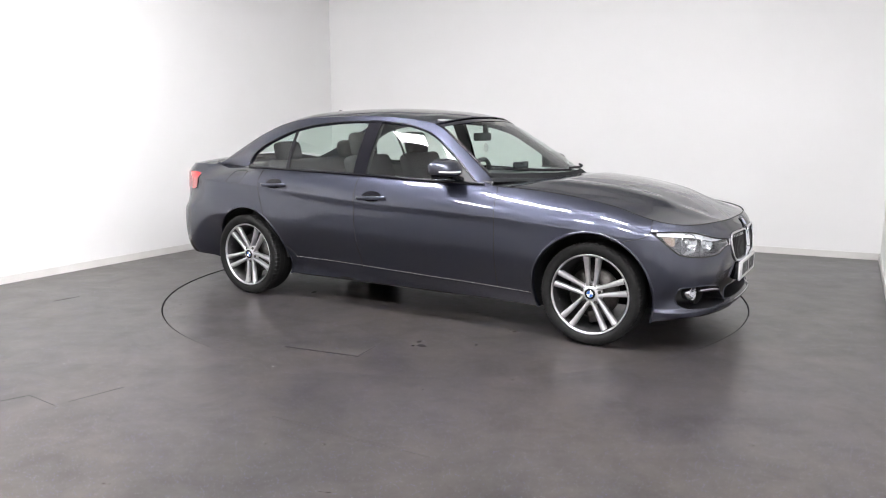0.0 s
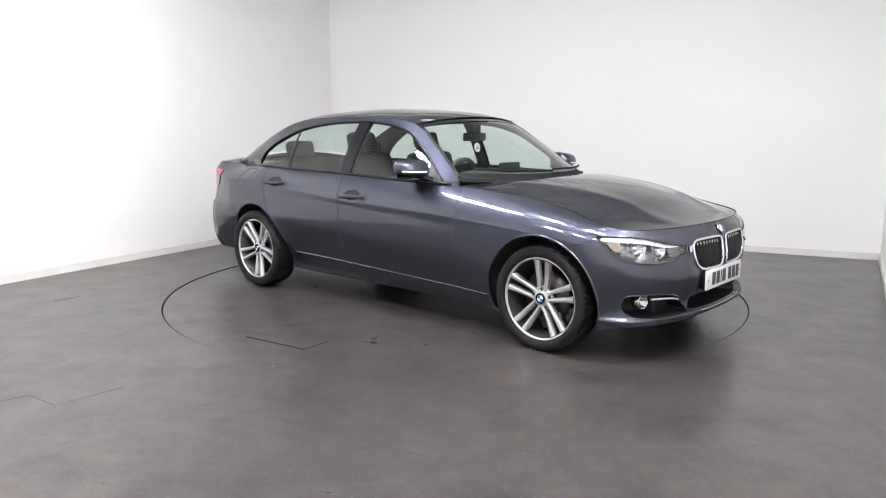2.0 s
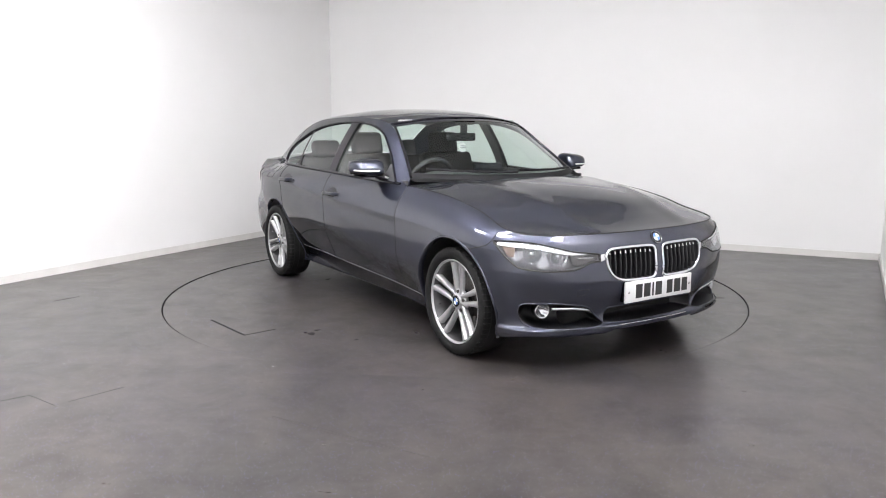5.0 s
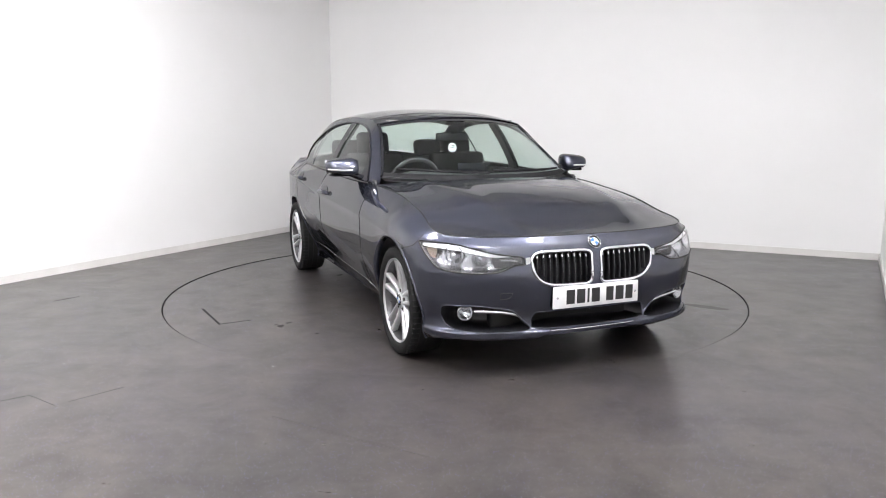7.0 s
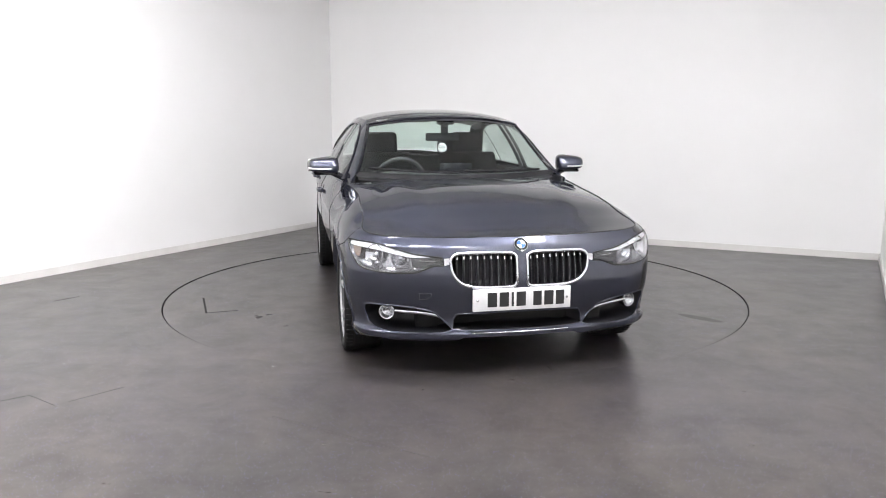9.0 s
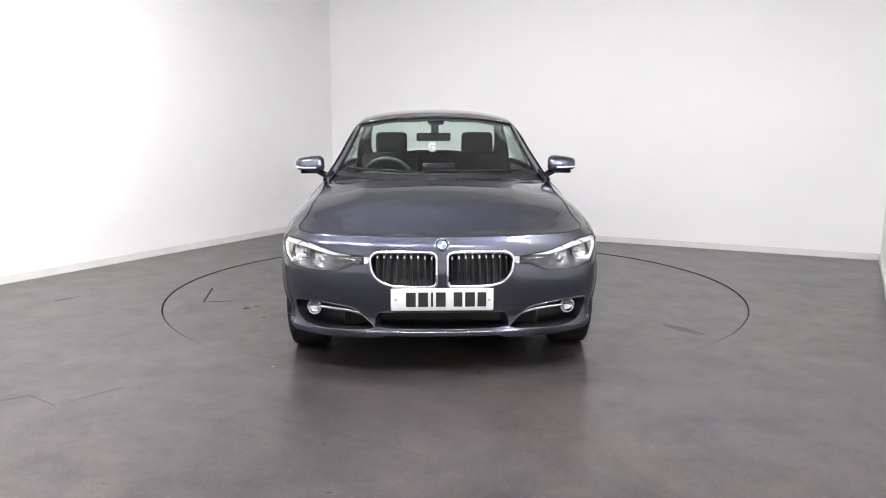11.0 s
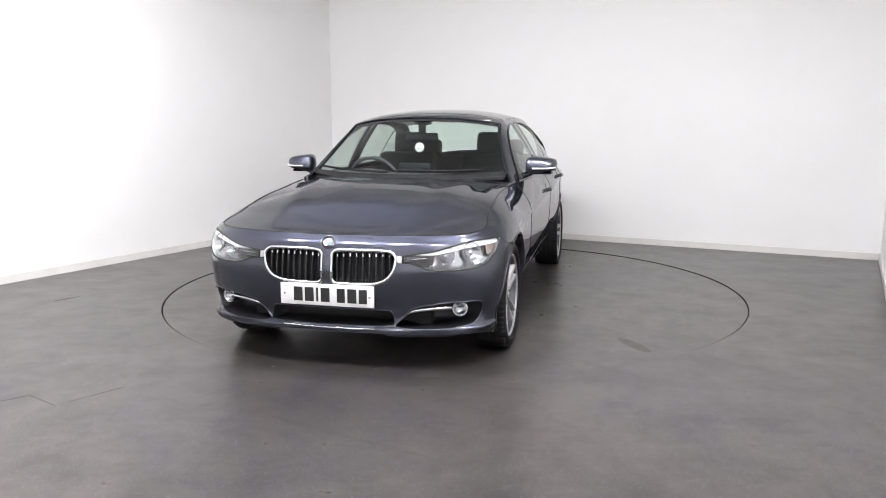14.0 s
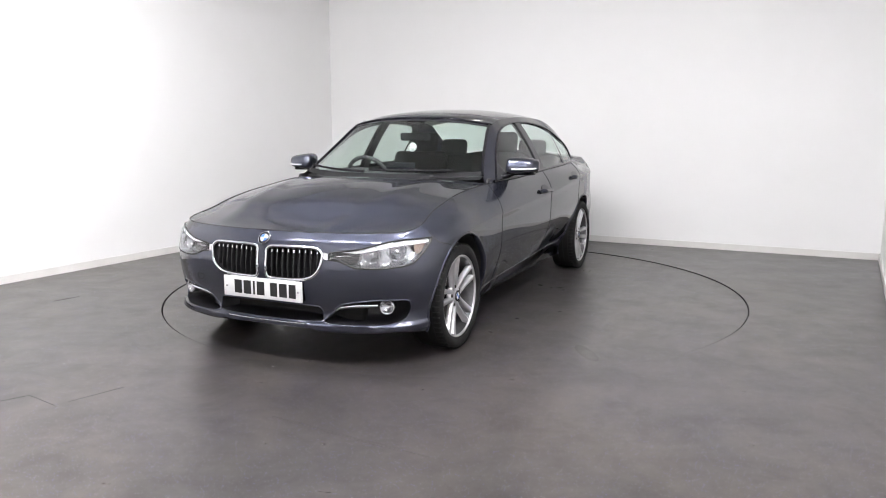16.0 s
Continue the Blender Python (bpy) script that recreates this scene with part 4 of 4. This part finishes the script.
def wheel(phase):
    """A wheel about its own z axis, outer face up: tyre, rim, five pairs of spokes, hub and brake disc."""
    w = new("wheel")
    tagged(w, "alloy wheel with five twin spokes and black tyre")
    prof = [(.238, .060), (.246, .088), (.262, .098), (.285, .100), (.302, .092), (.3085, .078), (.310, .06), (.3105, .0), (.310, -.08), (.302, -.112), (.27, -.12), (.238, -.10)]
    part("tyre", lathe(prof, 72), RUBBER, w, "black road tyre")
    groove = []
    for h in (-.045, .0, .045):
        groove.append(lathe([(.3112, h - .004), (.3114, h), (.3112, h + .004)], 60))
    tagged(part("tread_groove", join(*groove), DARK, w), kind="stuff")
    sipes = []
    for k in range(60):
        a = 2 * math.pi * k / 60
        m = Matrix.Rotation(a, 4, "Z")
        sipes.append(moved(box(.303, .3118, -.0025, .0025, .052, .090), m))
    tagged(part("tread_sipe", join(*sipes), DARK, w), kind="stuff")
    part("rim", lathe([(.215, -.09), (.222, .0), (.226, .060), (.233, .080), (.2395, .089), (.2435, .087), (.242, .070)], 72), ALLOY, w, "bright alloy rim")
    part("barrel", lathe([(.2305, .0785), (.2255, .060), (.222, .050), (.212, .0), (.205, -.06), (.20, -.09)], 48), ALLOY_DARK, w)
    for k in range(5):
        a0 = math.radians(phase + 72 * k)
        for d in (-1, 1):
            secs = []
            for t in np.linspace(0, 1, 9):
                r = .040 + (.226 - .040) * t
                off = d * (.0215 + .0170 * t ** 1.1)
                wd = .0100 + .0075 * t ** 1.3
                top = .062 + .020 * t ** 1.6
                sec = []
                for u, h in ((-1.15, top - .030), (-1.0, top - .006), (-.55, top), (.55, top), (1.0, top - .006), (1.15, top - .030)):
                    x, y = r, off + u * wd
                    sec.append((x * math.cos(a0) - y * math.sin(a0), x * math.sin(a0) + y * math.cos(a0), h))
                secs.append(sec)
            part("spoke", sheet(np.array(secs)), ALLOY, w)
        ab = a0
        part("wheel_bolt", moved(lathe([(.010, .040), (.010, .062), (.004, .064), (.001, .060)], 12), pose(.056 * math.cos(ab), .056 * math.sin(ab), 0)), STEEL, w)
    part("valve", moved(lathe([(.004, 0), (.004, .016), (.001, .018)], 8), Matrix.Rotation(radians(phase + 108), 4, "Z") @ turn_to((.212, 0, .045), (-.5, 0, 1))), SATIN, w, "small tyre valve")
    part("hub", lathe([(.072, .030), (.070, .052), (.056, .058), (.040, .064), (.036, .068), (.001, .068)], 40), ALLOY, w)
    roundel(pose(0, 0, .066), .034, w, "hub_badge")
    part("brake_disc", lathe([(.06, .0), (.155, .0), (.155, -.02), (.06, -.02)], 48), STEEL, w)
    part("brake_caliper", moved(box(.10, .178, -.075, .075, -.04, .022, .012), Matrix.Rotation(radians(phase + 200), 4, "Z")), STEEL, w)
    return w


def wheels():
    for x, side, phase in ((AXLE, -1, 88), (-AXLE, -1, 56), (AXLE, 1, 100), (-AXLE, 1, 70)):
        w = wheel(phase)
        w.parent = car
        y = (.776 if x > 0 else .79)
        rot = Matrix.Rotation(radians(90), 4, "X") if side < 0 else Matrix.Rotation(radians(180), 4, "Z") @ Matrix.Rotation(radians(90), 4, "X")
        w.matrix_basis = Matrix.Translation((x, side * y, HUB_Z + .0012)) @ rot


wheels()


def seat_shape(wd, z0, lean):
    """Cushion and backrest as padded blocks."""
    back = moved(box(-.06, .06, -wd / 2, wd / 2, 0, .60, .045, 3), Matrix.Translation((-.25, 0, z0 + .06)) @ Matrix.Rotation(radians(-lean), 4, "Y"))
    return back


def interior():
    for y in (-.37, .37):
        part("front_seat", join(box(-.28, .25, y - .25, y + .25, .36, .54, .05, 3), moved(seat_shape(.50, .46, 20), Matrix.Translation((-.15, y, 0)))), CLOTH, car, "dark cloth front seat")
        part("headrest", moved(box(-.045, .045, -.135, .135, -.095, .095, .04, 3), Matrix.Translation((-.63, y, 1.165)) @ Matrix.Rotation(radians(-14), 4, "Y")), CLOTH, car, "dark cloth headrest")
        for d in (-.06, .06):
            part("headrest_post", tube([(-.615, y + d, 1.00), (-.625, y + d, 1.10)], .006, n=6), CHROME, car)
    part("rear_seat", join(box(-1.25, -.72, -.66, .66, .38, .56, .05, 3), moved(box(-.07, .07, -.66, .66, 0, .55, .05, 3), Matrix.Translation((-1.2, 0, .52)) @ Matrix.Rotation(radians(-22), 4, "Y"))), CLOTH, car, "dark cloth rear bench")
    for y in (-.40, .40):
        part("rear_headrest", moved(box(-.05, .05, -.13, .13, -.07, .085, .04, 3), Matrix.Translation((-1.38, y, 1.10)) @ Matrix.Rotation(radians(-14), 4, "Y")), CLOTH, car, "dark cloth rear headrest")
    part("parcel_shelf", box(-1.85, -1.36, -.62, .62, .985, 1.005, .006), TRIM, car)
    # dashboard
    v = []
    for y in np.linspace(-.69, .69, 40):
        k = (abs(y) / .72) ** 2.2
        hood = .035 * math.exp(-((y + .36) / .17) ** 2)
        v.append([(.98 - .32 * k, y, .945), (.80 - .26 * k, y, .972), (.62 - .14 * k, y, .975 + hood * .7), (.50 - .06 * k, y, .965 + hood), (.44, y, .90 + hood * .3), (.43, y, .70), (.46, y, .50)])
    part("dashboard", flipped(sheet(np.array(v))), TRIM, car, "dark grey dashboard")
    part("centre_display", box(.52, .545, -.10, .13, .97, 1.045, .008), BLACK, car)
    part("centre_console", box(-.25, .50, -.12, .12, .35, .60, .04), TRIM, car)
    # steering wheel on the right
    sw = turn_to((.345, -.36, .905), (-1, 0, .42))
    pts = [tuple(sw @ Vector((.182 * math.cos(a), .182 * math.sin(a), 0))) for a in np.linspace(0, 2 * math.pi, 49)[:-1]]
    st = part("steering_wheel", tube(pts, .016, True, 10), TRIM, car, "black leather steering wheel")
    part("steering_boss", moved(join(box(-.075, .075, -.06, .06, -.03, .012, .02), box(-.17, .17, -.022, .02, -.02, .0, .008), box(-.02, .02, -.17, 0, -.02, 0, .006)), sw), TRIM, st)
    # rear-view mirror and round hanging tag
    part("rear_view_mirror", box(.215, .24, -.145, .11, 1.195, 1.255, .012, 3), BLACK, car, "black rear-view mirror")
    part("mirror_stalk", join(box(.235, .262, -.035, .02, 1.25, 1.345, .01), box(.20, .30, -.06, .06, 1.315, 1.36, .012)), BLACK, car)
    tag = part("round_tag", moved(lathe([(.001, .0015), (.033, .0015), (.035, .0), (.033, -.0015), (.001, -.0015)], 32), turn_to((.262, -.027, 1.148), (1, 0, .1))), ENAMEL, car, "round white hanging tag")
    for dz, wd in ((.014, .018), (.002, .024), (-.010, .018)):
        part("tag_bar", box(.2640, .2648, -.027 - wd, -.027 + wd, 1.148 + dz - .002, 1.148 + dz + .002), LAMP_GREY, tag, smooth_it=False)
    # door cards and floor
    for side in (1, -1):
        fix = (lambda vf: vf) if side > 0 else mirrored
        part("door_card", fix(box(-1.35, .70, .745, .762, .30, .955, .004)), TRIM, car)
        # inner pillar faces
        part("pillar_lining", fix(cabin_strip(-.385, -.275, lambda x: 0 * x, lambda x: win_f(x) + .02, 4, 8, -.03)), TRIM, car)
        part("sun_visor", fix(box(.05, .20, .10, .50, 1.335, 1.35, .006)), LINING, car)
    part("cabin_floor", box(-1.5, .95, -.74, .74, .30, .325), DARK, car)
    part("bulkhead", box(.60, .64, -.72, .72, .30, .86), DARK, car)
    part("boot_wall", box(-1.50, -1.46, -.70, .70, .32, .97), DARK, car)


interior()


def motions():
    """The turntable carries the car round at an even pace, clockwise from above."""
    turn, ride = [], []
    for k in range(33):
        t = k * 0.5
        a = TURN_0 + TURN_RATE * t
        c, s = math.cos(radians(a)), math.sin(radians(a))
        turn.append((t, pose(0, 0, 0, 0, 0, a)))
        ride.append((t, pose(CAR_OFF[0] * c - CAR_OFF[1] * s, CAR_OFF[0] * s + CAR_OFF[1] * c, 0, 0, 0, a)))
    walk(turntable, turn)
    walk(car, ride)


motions()
